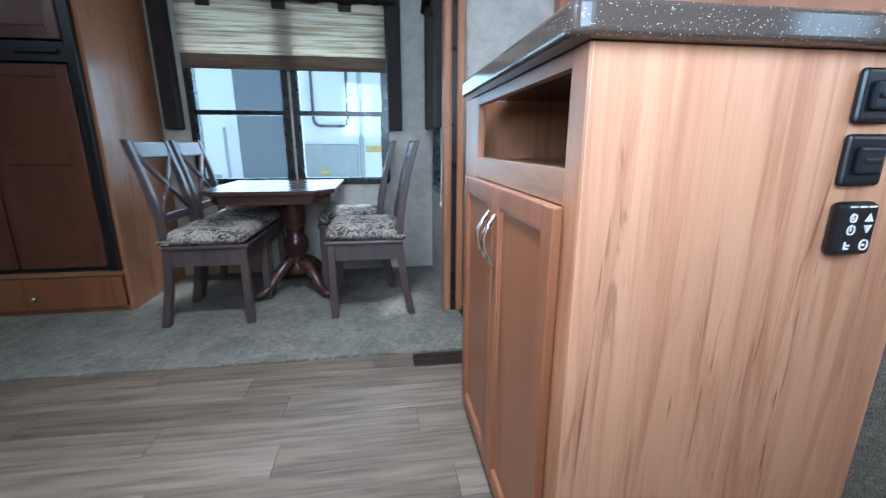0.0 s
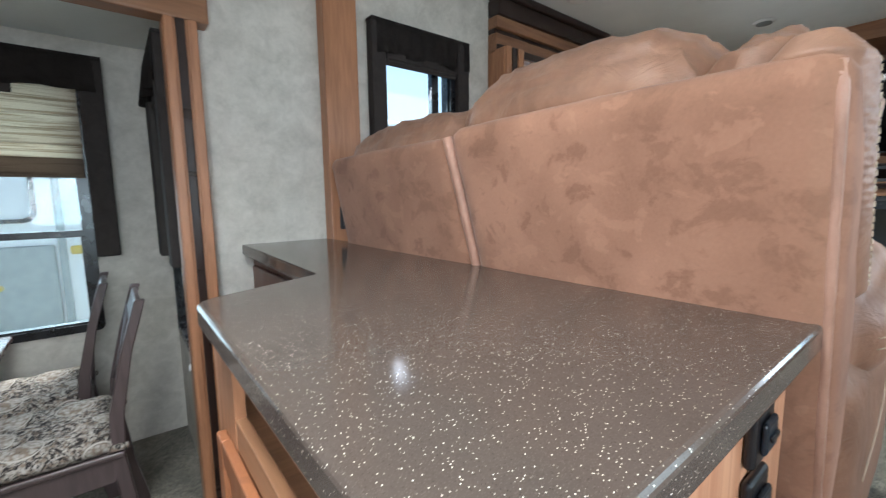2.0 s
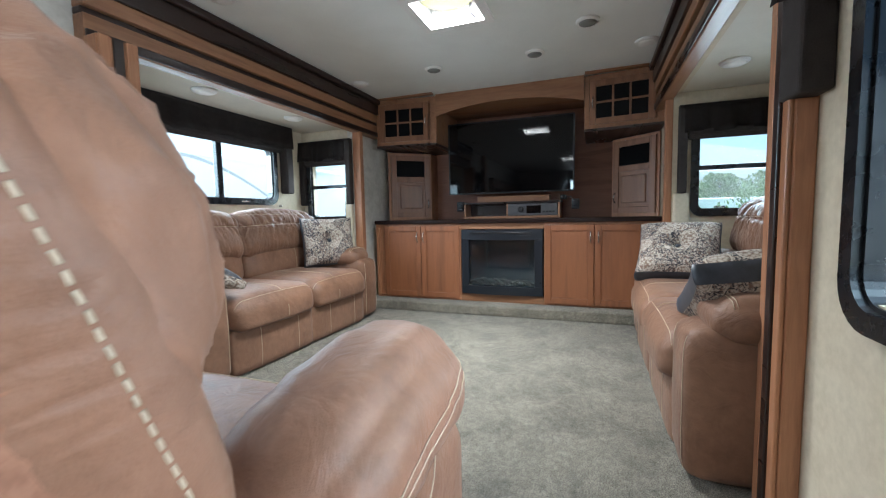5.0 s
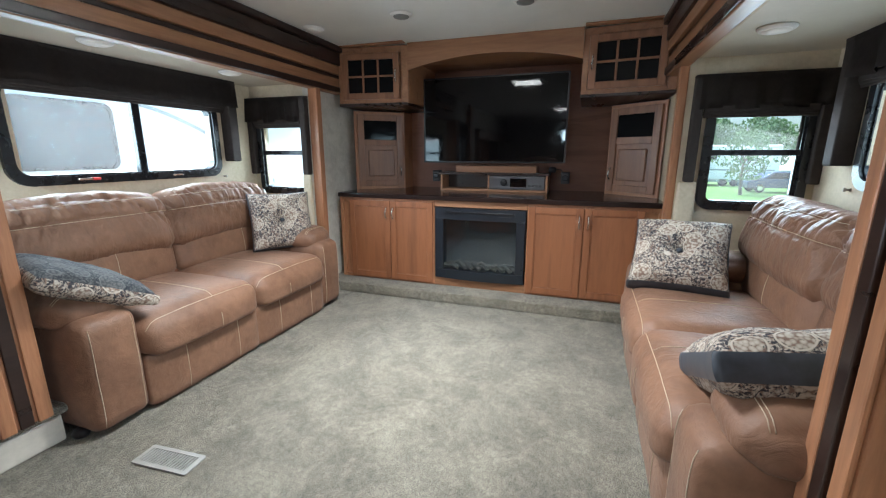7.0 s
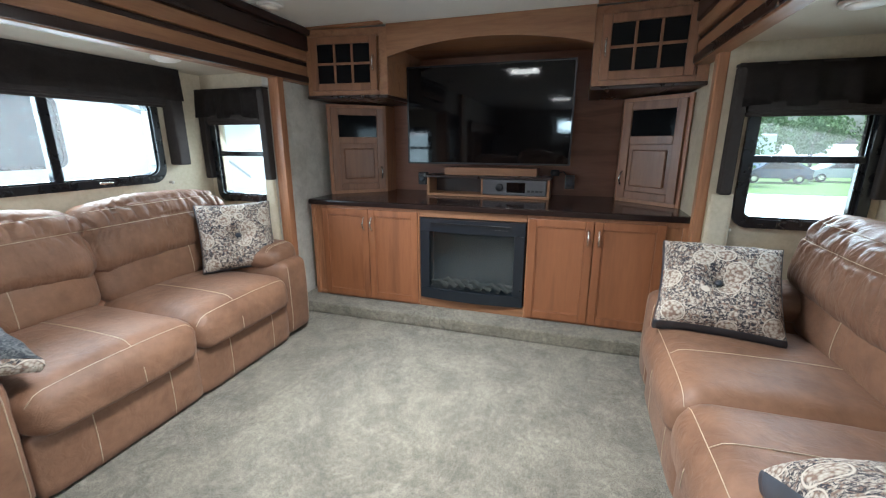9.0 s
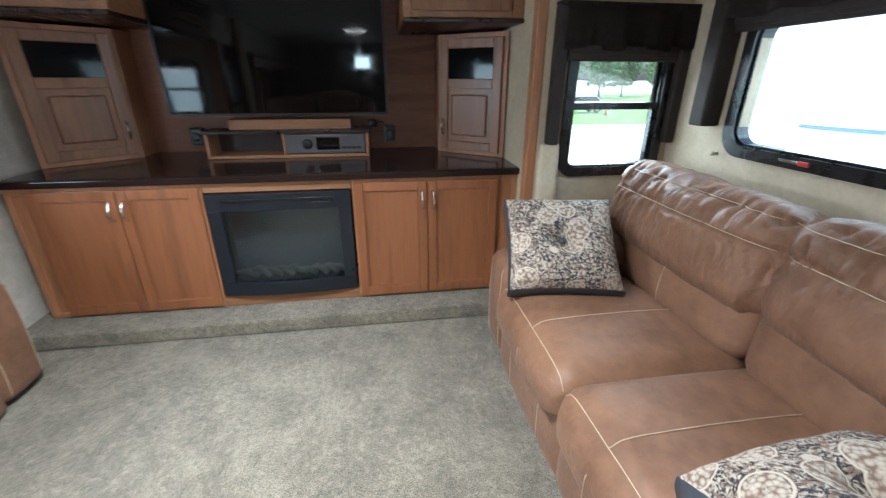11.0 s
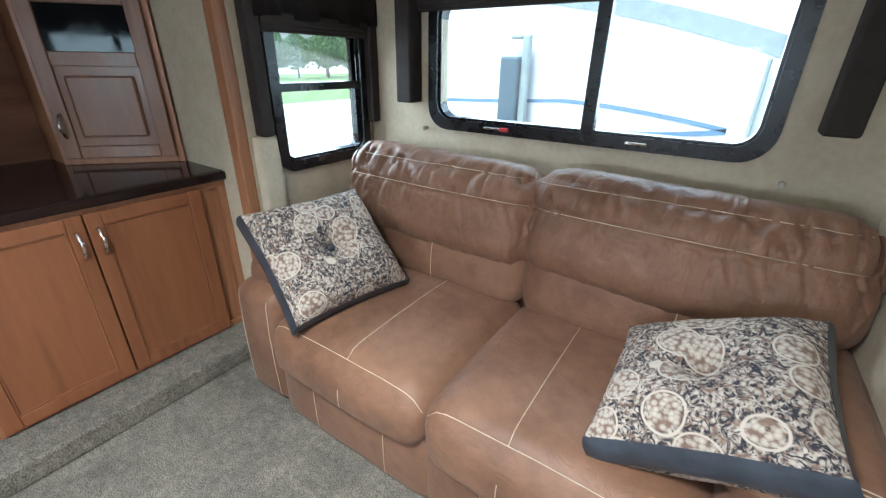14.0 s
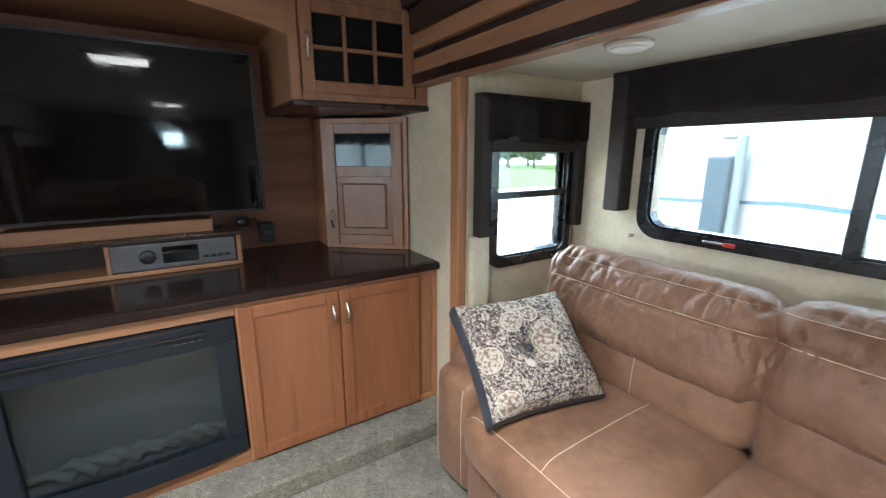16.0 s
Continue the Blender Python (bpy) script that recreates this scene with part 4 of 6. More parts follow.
def sofa_set(name, m, L, D, label, group, arm=0.24, seat_top=0.45, back_top=0.95, back_front=0.6, tilt=12, seed=1.0, back_cover=False, arm_top=0.6):
    """Two-seat sofa: local x along it, y from the front to the back, z up from the floor."""
    s = thing(name, m, label, "sofa", group)
    inner = L - 2 * arm
    half = inner / 2
    # base with a front panel per seat
    part("base", onebox(arm * 0.5, L - arm * 0.5, 0.09, D - 0.08, 0.02, 0.3, 0.02), SUEDE_BACK, s)
    for i in range(2):
        bm = soft(half / 2 + 0.004, 0.05, 0.135, 0.03, 10, 0.006, 0.004, 7, seed + i)
        cx = arm + half * (i + 0.5)
        cushion("front_panel", s, bm, pose(cx, 0.075, 0.145), [([(x, -0.3, z) for z in lin(-0.12, 0.12, 12)], (0, 1, 0)) for x in (-half * 0.22, half * 0.26)])
    for i in range(2):
        cx = arm + half * (i + 0.5)
        sy = (back_front + 0.12) / 2
        bm = soft(half / 2 + 0.004, sy, 0.095, 0.07, 18, 0.016, 0.004, 6, seed * 3 + i, -0.01)
        for v in bm.verts:                     # waterfall front edge
            f = max(0.0, (-v.co.y - sy * 0.7) / (sy * 0.3))
            v.co.z -= 0.03 * f * f
        hx, sl = half / 2, (0.12, -0.26)[i]
        cushion("seat_cushion", s, bm, pose(cx, sy - 0.01, seat_top - 0.095),
                [([(x, -sy + 0.035, 0.4) for x in lin(-hx * 0.97, hx * 0.97, 24)], (0, 0, -1)),
                 ([(hx * sl, y, 0.4) for y in lin(-sy + 0.035, sy * 0.72, 20)], (0, 0, -1)),
                 ([(hx * sl, -0.9, z) for z in lin(-0.07, 0.0, 6)], (0, 1, 0))])
    # back: frame, lumbar part and plump upper part for each seat
    frame_bm = soft(L / 2 - arm * 0.35, 0.09, (back_top - 0.14) / 2, 0.05, 10, 0.004, 0.003, 5, seed)
    fr = part("back_frame", frame_bm, SUEDE_BACK, s, smooth=True)
    fr.matrix_local = pose(L / 2, D - 0.11, (back_top - 0.1) / 2 + 0.03, -tilt * 0.5)
    for i in range(2):
        cx = arm * 0.12 + (L - arm * 0.24) / 2 * (i + 0.5)
        hx = (L - arm * 0.24) / 4 - 0.004
        bm = soft(hx - 0.01, 0.1, 0.14, 0.07, 12, 0.02, 0.008, 5, seed + 4 * i)
        cushion("lumbar_cushion", s, bm, pose(cx, back_front + 0.1, seat_top + 0.1, -tilt * 0.6), [([(hx * 0.15, -0.5, z) for z in lin(-0.1, 0.1, 10)], (0, 1, 0))])
        bm = soft(hx + 0.02, 0.15, 0.19, 0.11, 84, 0.02, 0.011, 5.5, seed * 2 + 9 * i)
        for v in bm.verts:                     # gathers pulled out of the top seam, deepest at the ends
            x, z = v.co.x, v.co.z
            e = 0.45 + 0.55 * abs(x / hx) ** 1.5
            down = max(0.0, min(1.0, (z + 0.06) / 0.1)) * max(0.0, min(1.0, (0.07 - z) / 0.02))
            up = max(0.0, min(1.0, (z - 0.06) / 0.02)) * max(0.0, min(1.0, (0.2 - z) / 0.04))
            lean = 0.45 * z * math.copysign(1, x)
            n1 = abs(noise.noise(Vector(((x + lean) * 17 + seed * 5 + i * 3, z * 2.2, 1.3))))
            n2 = abs(noise.noise(Vector((x * 21 + seed * 3, z * 4 + 5, v.co.y * 4 + i))))
            fold = down * max(0.0, 1 - n1 / 0.2) ** 1.5 * 0.022 + up * max(0.0, 1 - n2 / 0.24) ** 1.5 * 0.032
            v.co.y += e * fold * (1 if v.co.y < 0 else -0.5)
            v.co.z -= 0.35 * e * fold
            v.co.z += 0.012 * math.sin(x * 5 + seed)
            v.co.y += 0.008 * math.exp(-((z - 0.06) / 0.012) ** 2) * (1 if v.co.y < 0 else 0)
        cushion("back_cushion", s, bm, pose(cx, back_front + 0.15, back_top - 0.2, -tilt),
                [([(x, -0.6, z) for x in lin(-hx * 0.98, hx * 0.98, 40)], (0, 1, 0)) for z in (0.15, 0.06)], LEATHER_GATHER)
    # arms: tall front roll with a soft pad on top
    for k, x0 in enumerate((0, L - arm)):
        bm = soft(arm / 2, D / 2 - 0.06, (arm_top - 0.1) / 2, 0.05, 12, 0.012, 0.004, 6, seed + k)
        a2 = arm / 2 - 0.035
        cushion("arm", s, bm, pose(x0 + arm / 2, D / 2 - 0.03, (arm_top - 0.1) / 2 + 0.02),
                [([(x, -2, z) for z in lin(-0.22, (arm_top - 0.1) / 2 - 0.03, 18)], (0, 1, 0)) for x in (-a2, a2)])
        bm = soft(arm / 2 + 0.02, D / 2 - 0.12, 0.075, 0.07, 14, 0.018, 0.012, 7, seed + 2 * k)
        cushion("arm_pad", s, bm, pose(x0 + arm / 2, D / 2 - 0.01, arm_top - 0.06),
                [([(x, -D / 2 + 0.17, 0.5) for x in lin(-arm / 2, arm / 2, 12)], (0, 0, -1)), ([(x, -D / 2 + 0.16, 0.5) for x in lin(-arm / 2, arm / 2, 12)], (0, 0, -1))])
    return s


sofa_set("sofa", pose(2.325, 2.09, UP), 1.83, 0.87, "brown suede two-seat sofa with cream topstitching under the wide window", "sofas", seed=1.7)
sofa_set("sofa", pose(4.185, 0.02, UP, 0, 0, 180), 1.845, 0.92, "brown suede two-seat sofa with cream topstitching under the wide window", "sofas", seed=4.1)

# the third sofa backs on to the island
rec = thing("reclining_sofa", pose(0.97, 0.545, UP), "brown suede reclining sofa seen from its tall upholstered back", "sofa", "sofas")
RL = 1.62
def back_shell(y0, y1, half, lean_lo, lean_hi):
    """Local x from the back (0) forwards; the shell leans back over the counter, its inner edge slants."""
    w = (y1 - y0) / 2
    bm = soft(0.07, w, half, 0.035, 20, 0.005, 0.004, 4, y0)
    for v in bm.verts:
        f = (v.co.y / w + 1) / 2
        v.co.y += (lean_lo * (1 - f) + lean_hi * f) * v.co.z / 0.36
    ob = part("outside_back", bm, SUEDE_BACK, rec, "suede covered outside back", True)
    ob.matrix_local = pose(0.052, (y0 + y1) / 2, 0.6, 0, -12)


back_shell(0.0, 0.76, 0.385, 0.0, 0.035)
back_shell(0.775, RL, 0.365, 0.035, -0.02)
part("seam_piping", moved(sweep([(0, 0.035 * z / 0.36, z) for z in lin(-0.355, 0.355, 12)], 0.014, 8), pose(-0.014, 0.767, 0.6, 0, -12)), PIPING, rec, "rolled suede seam piping", True)
part("seam_piping", moved(sweep([(-0.0555 + 0.4 * max(0, z - 0.345), -0.3665 + 0.2 * max(0, z - 0.345), z) for z in lin(-0.35, 0.37, 40)], 0.009, 8), pose(0.052, 0.38, 0.6, 0, -12)), PIPING, rec, "rolled suede seam piping", True)
part("base", onebox(0.06, 0.72, 0.04, RL - 0.04, 0.02, 0.34, 0.03), SUEDE_BACK, rec)
for i in range(2):
    w = (RL - 0.4) / 4
    cy = 0.2 + w * (2 * i + 1)
    bm = soft(0.3, w, 0.1, 0.07, 14, 0.02, 0.006, 6, 3 + i)
    cushion("seat_cushion", rec, bm, pose(0.46, cy, 0.38), [([(0.25, y, 0.4) for y in lin(-w * 0.95, w * 0.95, 20)], (0, 0, -1))])
for i, (y0, y1, lift) in enumerate(((0.03, 0.21, -0.005), (0.21, 0.82, 0.06), (0.82, RL - 0.08, 0.005))):
    w = (y1 - y0) / 2
    bm = soft(0.12, w + 0.008, 0.17, 0.1, 22, 0.02, 0.026, 7, 2.3 + 5 * i)
    ob = cushion("head_cushion", rec, bm, pose(0.1, (y0 + y1) / 2, 0.87 + lift, 0, -14), [], LEATHER_ROSE)
# the deep pleated side wing beside the steps
def wing_mesh():
    bm = bmesh.new()
    rings = []
    n, k = 120, 36
    for i in range(n + 1):
        z = 0.585 + 0.418 * i / n
        x0 = np.interp(z, (0.585, 0.618, 0.75, 0.846, 0.909, 0.97, 1.003), (0.1, 0.088, 0.026, -0.018, -0.05, -0.078, -0.055))
        x1 = np.interp(z, (0.585, 0.6, 0.624, 0.681, 0.78, 0.867, 0.931, 0.978, 1.003), (0.135, 0.17, 0.195, 0.193, 0.166, 0.133, 0.097, 0.061, 0.0))
        end = min(1.0, (0.25 + min(i, n - i) / 14)) ** 0.6
        cx, hw = (x0 + x1) / 2, (x1 - x0) / 2
        ring = []
        for q in range(k):
            a = 2 * math.pi * q / k
            u, v = math.cos(a), math.sin(a)
            u, v = math.copysign(abs(u) ** 0.75, u), math.copysign(abs(v) ** 0.75, v)
            x, y = cx + u * hw, 0.05 + v * 0.062 * end
            if v < 0:
                g = max(0.0, min(1.0, (z - 0.66) / 0.2)) * max(0.0, min(1.0, (u + 0.8) / 0.4)) * max(0.12, min(1.0, (0.15 - u) / 0.55))
                ph = (z + 0.75 * (x - cx)) * 260 + 3.5 * noise.noise(Vector((x * 12, 0.3, z * 9)))
                y += g * 0.014 * (1 - abs(math.sin(ph / 2))) ** 2.4 * abs(v) ** 3 - 0.002 * g * noise.noise(Vector((x * 40, 1, z * 30)))
            ring.append(bm.verts.new((x, y, z)))
        rings.append(ring)
    for a, b in zip(rings, rings[1:]):
        for q in range(k):
            bm.faces.new((a[q], a[(q + 1) % k], b[(q + 1) % k], b[q]))
    bm.faces.new(rings[0][::-1])
    bm.faces.new(rings[-1])
    return bm


bm = wing_mesh()
sx = lambda z: float(np.interp(z, (0.625, 0.744, 0.852, 0.918, 0.982), (0.154, 0.111, 0.073, 0.047, 0.017)))
wing_tree = BVHTree.FromBMesh(bm)
dashes = []
for z in lin(0.63, 0.975, 30):
    pts = []
    for d in lin(0, 0.008, 4):
        hit = wing_tree.ray_cast(Vector((sx(z + d), -0.5, z + d)), Vector((0, 1, 0)))
        if hit[0] is not None:
            pts.append(hit[0] + Vector((0, -0.0003, 0)))
    if len(pts) > 2:
        dashes.append(sweep(pts, 0.002, 6))
wing = part("back_wing", bm, LEATHER_ROSE, rec, "gathered suede side of the back", True)
for d in dashes:
    part("stitch", d, THREAD, wing, "", True)
for k, y in enumerate((0.1, RL - 0.1)):
    bm = soft(0.34, 0.115, 0.22, 0.06, 14, 0.015, 0.005, 6, k + 2)
    cushion("arm", rec, bm, pose(0.44, y, 0.25), [([(x, -1, 0.55 * x + 0.1) for x in lin(-0.2, 0.2, 14)], (0, 1, 0))], LEATHER_ROSE)
    bm = soft(0.27, 0.125, 0.11, 0.1, 18, 0.02, 0.012, 7, k + 5)
    for v in bm.verts:
        v.co.z += 0.22 * (v.co.x - 0.05) * (1 if v.co.x < 0.05 else -0.2)
    cushion("arm_pad", rec, bm, pose(0.5, y - 0.005, 0.555),
            [([(x, -1, 0.2 * x + 0.0) for x in lin(-0.22, 0.24, 24)], (0, 1, 0)), ([(x, -1, 0.2 * x - 0.022) for x in lin(-0.22, 0.24, 24)], (0, 1, 0))], LEATHER_ROSE)


# ---- pillows ----
def pillow(name, m, w, h, th, label, tuft=True, seed=0.0, face=None, side=None):
    """A boxed square pillow in its own x-y plane, centred."""
    p = thing(name, m, label, "pillow", "throw pillows")
    n = 22
    def surf(sign, inset=0.0):
        bm = bmesh.new()
        g = []
        for i in range(n + 1):
            row = []
            for j in range(n + 1):
                u, v = 2 * i / n - 1, 2 * j / n - 1
                x = u * w / 2 * (1 - 0.05 * (1 - v * v) * abs(u) ** 3)
                y = v * h / 2 * (1 - 0.05 * (1 - u * u) * abs(v) ** 3)
                r = math.hypot(u, v)
                z = th * 0.32 + 0.6 * th * ((1 - u ** 4) * (1 - v ** 4)) ** 0.6
                if tuft:
                    z -= th * 0.55 * math.exp(-(r / 0.2) ** 2)
                    z -= th * 0.12 * math.exp(-(math.sin(2 * math.atan2(v, u)) / 0.35) ** 2) * math.exp(-r * 2)
                z += 0.006 * noise.noise(Vector((u * 3 + seed, v * 3, sign)))
                row.append(bm.verts.new((x, y, sign * z)))
            g.append(row)
        for i in range(n):
            for j in range(n):
                bm.faces.new((g[i][j], g[i + 1][j], g[i + 1][j + 1], g[i][j + 1]))
        return bm
    part("front_cover", surf(1), face or PILLOW, p, "dark slate printed reverse" if face else "damask printed cover", True)
    part("rear_cover", surf(-1), PILLOW, p, "damask printed cover", True)
    edge = []
    for k in range(4 * n):
        s, q = divmod(k, n)
        a = 2 * q / n - 1
        u, v = ((a, -1), (1, a), (-a, 1), (-1, -a))[s]
        x = u * w / 2 * (1 - 0.05 * (1 - v * v) * abs(u) ** 3)
        y = v * h / 2 * (1 - 0.05 * (1 - u * u) * abs(v) ** 3)
        edge.append((x, y))
    bm = bmesh.new()
    t = th * 0.33
    rows = [[bm.verts.new((x * (1 + o), y * (1 + o), z)) for x, y in edge] for z, o in ((-t, 0.004), (-t * 0.7, 0.024), (-t * 0.3, 0.036), (t * 0.3, 0.036), (t * 0.7, 0.024), (t, 0.004))]
    for a, b in zip(rows, rows[1:]):
        for k in range(len(edge)):
            kk = (k + 1) % len(edge)
            bm.faces.new((a[k], a[kk], b[kk], b[k]))
    part("side_band", bm, side or BAND, p, "printed side band" if side else "dark slate satin side band", True)
    if tuft:
        part("button", moved(lathe([(0.004, -0.006), (0.014, -0.003), (0.016, 0.002), (0.01, 0.007), (0.002, 0.009)], 14), pose(0, 0, th * 0.42)), BAND, p, "covered button", True)
    return p


def frame_pose(centre, right, up):
    """A pose whose x runs along right, y along up, and z out of the face."""
    r = Vector(right).normalized()
    n_ = r.cross(Vector(up)).normalized()
    u = n_.cross(r)
    m = Matrix((r, u, n_)).transposed().to_4x4()
    m.translation = centre
    return m


pillow("throw_pillow", frame_pose((3.89, -0.235, 1.225), (-0.09, -0.42, 0.01), (0.32, -0.03, 0.28)), 0.46, 0.44, 0.13, "square damask pillow with a button leaning in the sofa corner", seed=1)
pillow("throw_pillow", frame_pose((2.644, -0.27, 1.21), (0.0, -0.45, 0.06), (-0.41, -0.02, 0.205)), 0.43, 0.44, 0.11, "square damask pillow with a button lying over the sofa arm", seed=2)
pillow("throw_pillow", frame_pose((3.925, 2.465, 1.275), (0.30, -0.26, 0.0), (0.08, 0.13, 0.42)), 0.43, 0.42, 0.12, "square damask pillow standing in the sofa corner", seed=3)
pillow("throw_pillow", frame_pose((2.485, 2.34, 1.24), (0.42, -0.06, -0.21), (0.03, 0.40, 0.06)), 0.44, 0.43, 0.07, "slate backed pillow lying face down over the sofa arm", tuft=False, seed=4, face=SLATE_PRINT, side=PILLOW)

# ---- media wall ----
FX = 4.55
def base_unit(y_hi, y_lo, label, splits):
    c = thing("base_cabinet", pose(FX, y_hi, 0.685), label, "cabinet", "media cabinets")
    w = y_hi - y_lo
    part("carcass", onebox(0.02, 0.5, -w, 0, 0, 0.725), OAK, c)
    part("face_frame", boxes([(0, 0.02, -w, 0, 0.69, 0.725), (0, 0.02, -w, 0, 0, 0.025), (0, 0.02, -0.03, 0, 0.025, 0.69), (0, 0.02, -w, -w + 0.03, 0.025, 0.69)], 0.002), OAK, c)
    for a, b, hx in splits:
        raised_door("door", a - b, 0.685, MAPLE, c, pose(-0.001, a - y_hi, 0.018, 0, 0, -90), (hx, 0.58), 0.05, handle_len=0.1)
    return c


base_unit(2.339, 1.445, "maple base cabinet with two panelled doors", ((2.235, 1.845, 0.36), (1.84, 1.455, 0.028)))
base_unit(0.685, -0.249, "maple base cabinet with two panelled doors", ((0.675, 0.275, 0.37), (0.27, -0.13, 0.028)))
fs = thing("fireplace_surround", pose(FX, 1.444, 0.685), "oak frame round the electric fireplace", "cabinet")
part("upper_rail", onebox(0, 0.03, -0.758, 0, 0.67, 0.725, 0.003), OAK_Y, fs)
part("lower_rail", onebox(0, 0.03, -0.758, 0, 0, 0.07, 0.003), OAK_Y, fs)
part("carcass", onebox(0.2, 0.5, -0.758, 0, 0, 0.725), TRIM_DARK, fs)

fp = thing("electric_fireplace", pose(FX, 1.065, 1.055), "black electric fireplace with a bowed glass front, unlit", "fireplace")
def bowed(w, h, z0, x_off, depth, bow, mat, nm, label=""):
    bm = bmesh.new()
    n = 16
    rows = []
    for i in range(n + 1):
        y = -w / 2 + w * i / n
        b = bow * (1 - (2 * i / n - 1) ** 2)
        rows.append([bm.verts.new((x_off - b, y, z0)), bm.verts.new((x_off - b, y, z0 + h)), bm.verts.new((x_off + depth, y, z0 + h)), bm.verts.new((x_off + depth, y, z0))])
    for a, b in zip(rows, rows[1:]):
        for k in range(4):
            bm.faces.new((a[k], b[k], b[(k + 1) % 4], a[(k + 1) % 4]))
    bm.faces.new(rows[0])
    bm.faces.new(rows[-1][::-1])
    return part(nm, bm, mat, fp, label)
bowed(0.74, 0.09, 0.205, -0.012, 0.03, 0.03, FIREBLACK, "top_band")
bowed(0.74, 0.075, -0.295, -0.012, 0.03, 0.03, FIREBLACK, "bottom_band")
for s in (-1, 1):
    part("side_band", onebox(-0.016, 0.02, s * 0.335 - 0.035, s * 0.335 + 0.035, -0.22, 0.205, 0.004), FIREBLACK, fp)
bowed(0.6, 0.425, -0.22, 0.0, 0.006, 0.024, FIREGLASS, "glass", "smoked glass front")
part("top_vent", onebox(-0.05, -0.03, -0.28, 0.28, 0.262, 0.272, 0.002), BLACK, fp, "thin air slot")
for k in range(6):
    part("printed_mark", onebox(-0.0365, -0.035, -0.26 + 0.025 * k, -0.245 + 0.025 * k, 0.24, 0.244), STEEL, fp, "small grey control mark")
part("firebox", boxes([(0.17, 0.18, -0.33, 0.33, -0.24, 0.22), (0.02, 0.17, -0.34, -0.33, -0.24, 0.22), (0.02, 0.17, 0.33, 0.34, -0.24, 0.22), (0.02, 0.17, -0.33, 0.33, -0.25, -0.24), (0.02, 0.17, -0.33, 0.33, 0.21, 0.22)]), FIREBOX, fp, "black firebox behind the glass")
lr = random.Random(7)
for k in range(9):
    y = -0.27 + 0.065 * k
    part("log", sweep([(0.05 + lr.random() * 0.05, y - 0.06, -0.22), (0.07, y, -0.19 + lr.random() * 0.03), (0.06 + lr.random() * 0.06, y + 0.07, -0.2)], 0.022, 7, 0.014), LOGS, fp, "grey ceramic log", True)

mc = thing("media_countertop", pose(4.515, -0.248, 1.411), "dark glossy countertop on the media cabinets", "countertop")
part("slab", onebox(0.028, EAST - 4.517, 0, 2.586, 0, 0.036, 0.002), DARKTOP, mc)
part("front_edge", onebox(0, 0.0278, 0, 2.586, -0.002, 0.036, 0.009, 3), DARKTOP, mc, "rounded dark front edge")


def corner_tower(name, left, right, back, label, flip):
    """A cabinet set across the corner on the counter; left and right are the ends of its face."""
    l, r = Vector(left), Vector(right)
    t = thing(name, Matrix.Identity(4), label, "cabinet", "tower cabinets")
    body = prism([(l.x, l.y), (r.x, r.y), (5.35, r.y), (5.35, l.y)], 0.71)
    part("carcass", moved(body, pose(0, 0, 1.448)), OAK, t)
    w = (r - l).length
    d = (r - l).normalized()
    ang = math.degrees(math.atan2(d.y, d.x))
    at = pose(l.x, l.y, 1.448, 0, 0, ang) @ pose(0, -0.002, 0)
    ff = part("face_frame", boxes([(0, 0.028, -0.012, 0, 0, 0.71), (w - 0.028, w, -0.012, 0, 0, 0.71), (0.028, w - 0.028, -0.012, 0, 0, 0.03), (0.028, w - 0.028, -0.012, 0, 0.68, 0.71)], 0.002), OAK, t)
    ff.matrix_local = at
    dw, dh, fw = w - 0.05, 0.655, 0.06
    o = at @ pose(0.025, -0.012, 0.028)
    dr = part("door", onebox(0, fw, -0.02, 0, 0, dh, 0.004), OAK_DOOR, t)
    dr.matrix_local = o
    part("stile", onebox(dw - fw, dw, -0.02, 0, 0, dh, 0.004), OAK_DOOR, dr)
    for z0, z1 in ((0, 0.055), (dh - 0.055, dh), (0.375, 0.43)):
        part("rail", onebox(fw, dw - fw, -0.019, 0, z0, z1, 0.004), OAK_DOOR, dr)
    part("glass", onebox(fw - 0.004, dw - fw + 0.004, -0.011, -0.007, 0.426, dh - 0.051), DARKGLASS, dr, "dark glass light")
    part("panel", onebox(fw - 0.004, dw - fw + 0.004, -0.01, -0.004, 0.051, 0.379), OAK_DOOR, dr)
    part("raised_field", onebox(fw + 0.03, dw - fw - 0.03, -0.02, -0.01, 0.09, 0.34, 0.009, 1), OAK_DOOR, dr)
    hx = 0.03 if not flip else dw - 0.03
    pts = [(hx, -0.02 - 0.026 * math.sin(math.pi * (0.02 + 0.96 * i / 10)), 0.09 + 0.1 * i / 10) for i in range(11)]
    part("handle", sweep(pts, 0.0065, 8), CHROME, dr, "curved brushed nickel pull", True)
    return t


corner_tower("tower_cabinet", (5.16, 0.115), (4.84, -0.245), 0, "oak corner tower cabinet with a small dark glass light", False)
corner_tower("tower_cabinet", (4.84, 2.335), (5.16, 1.975), 0, "oak corner tower cabinet with a small dark glass light", True)


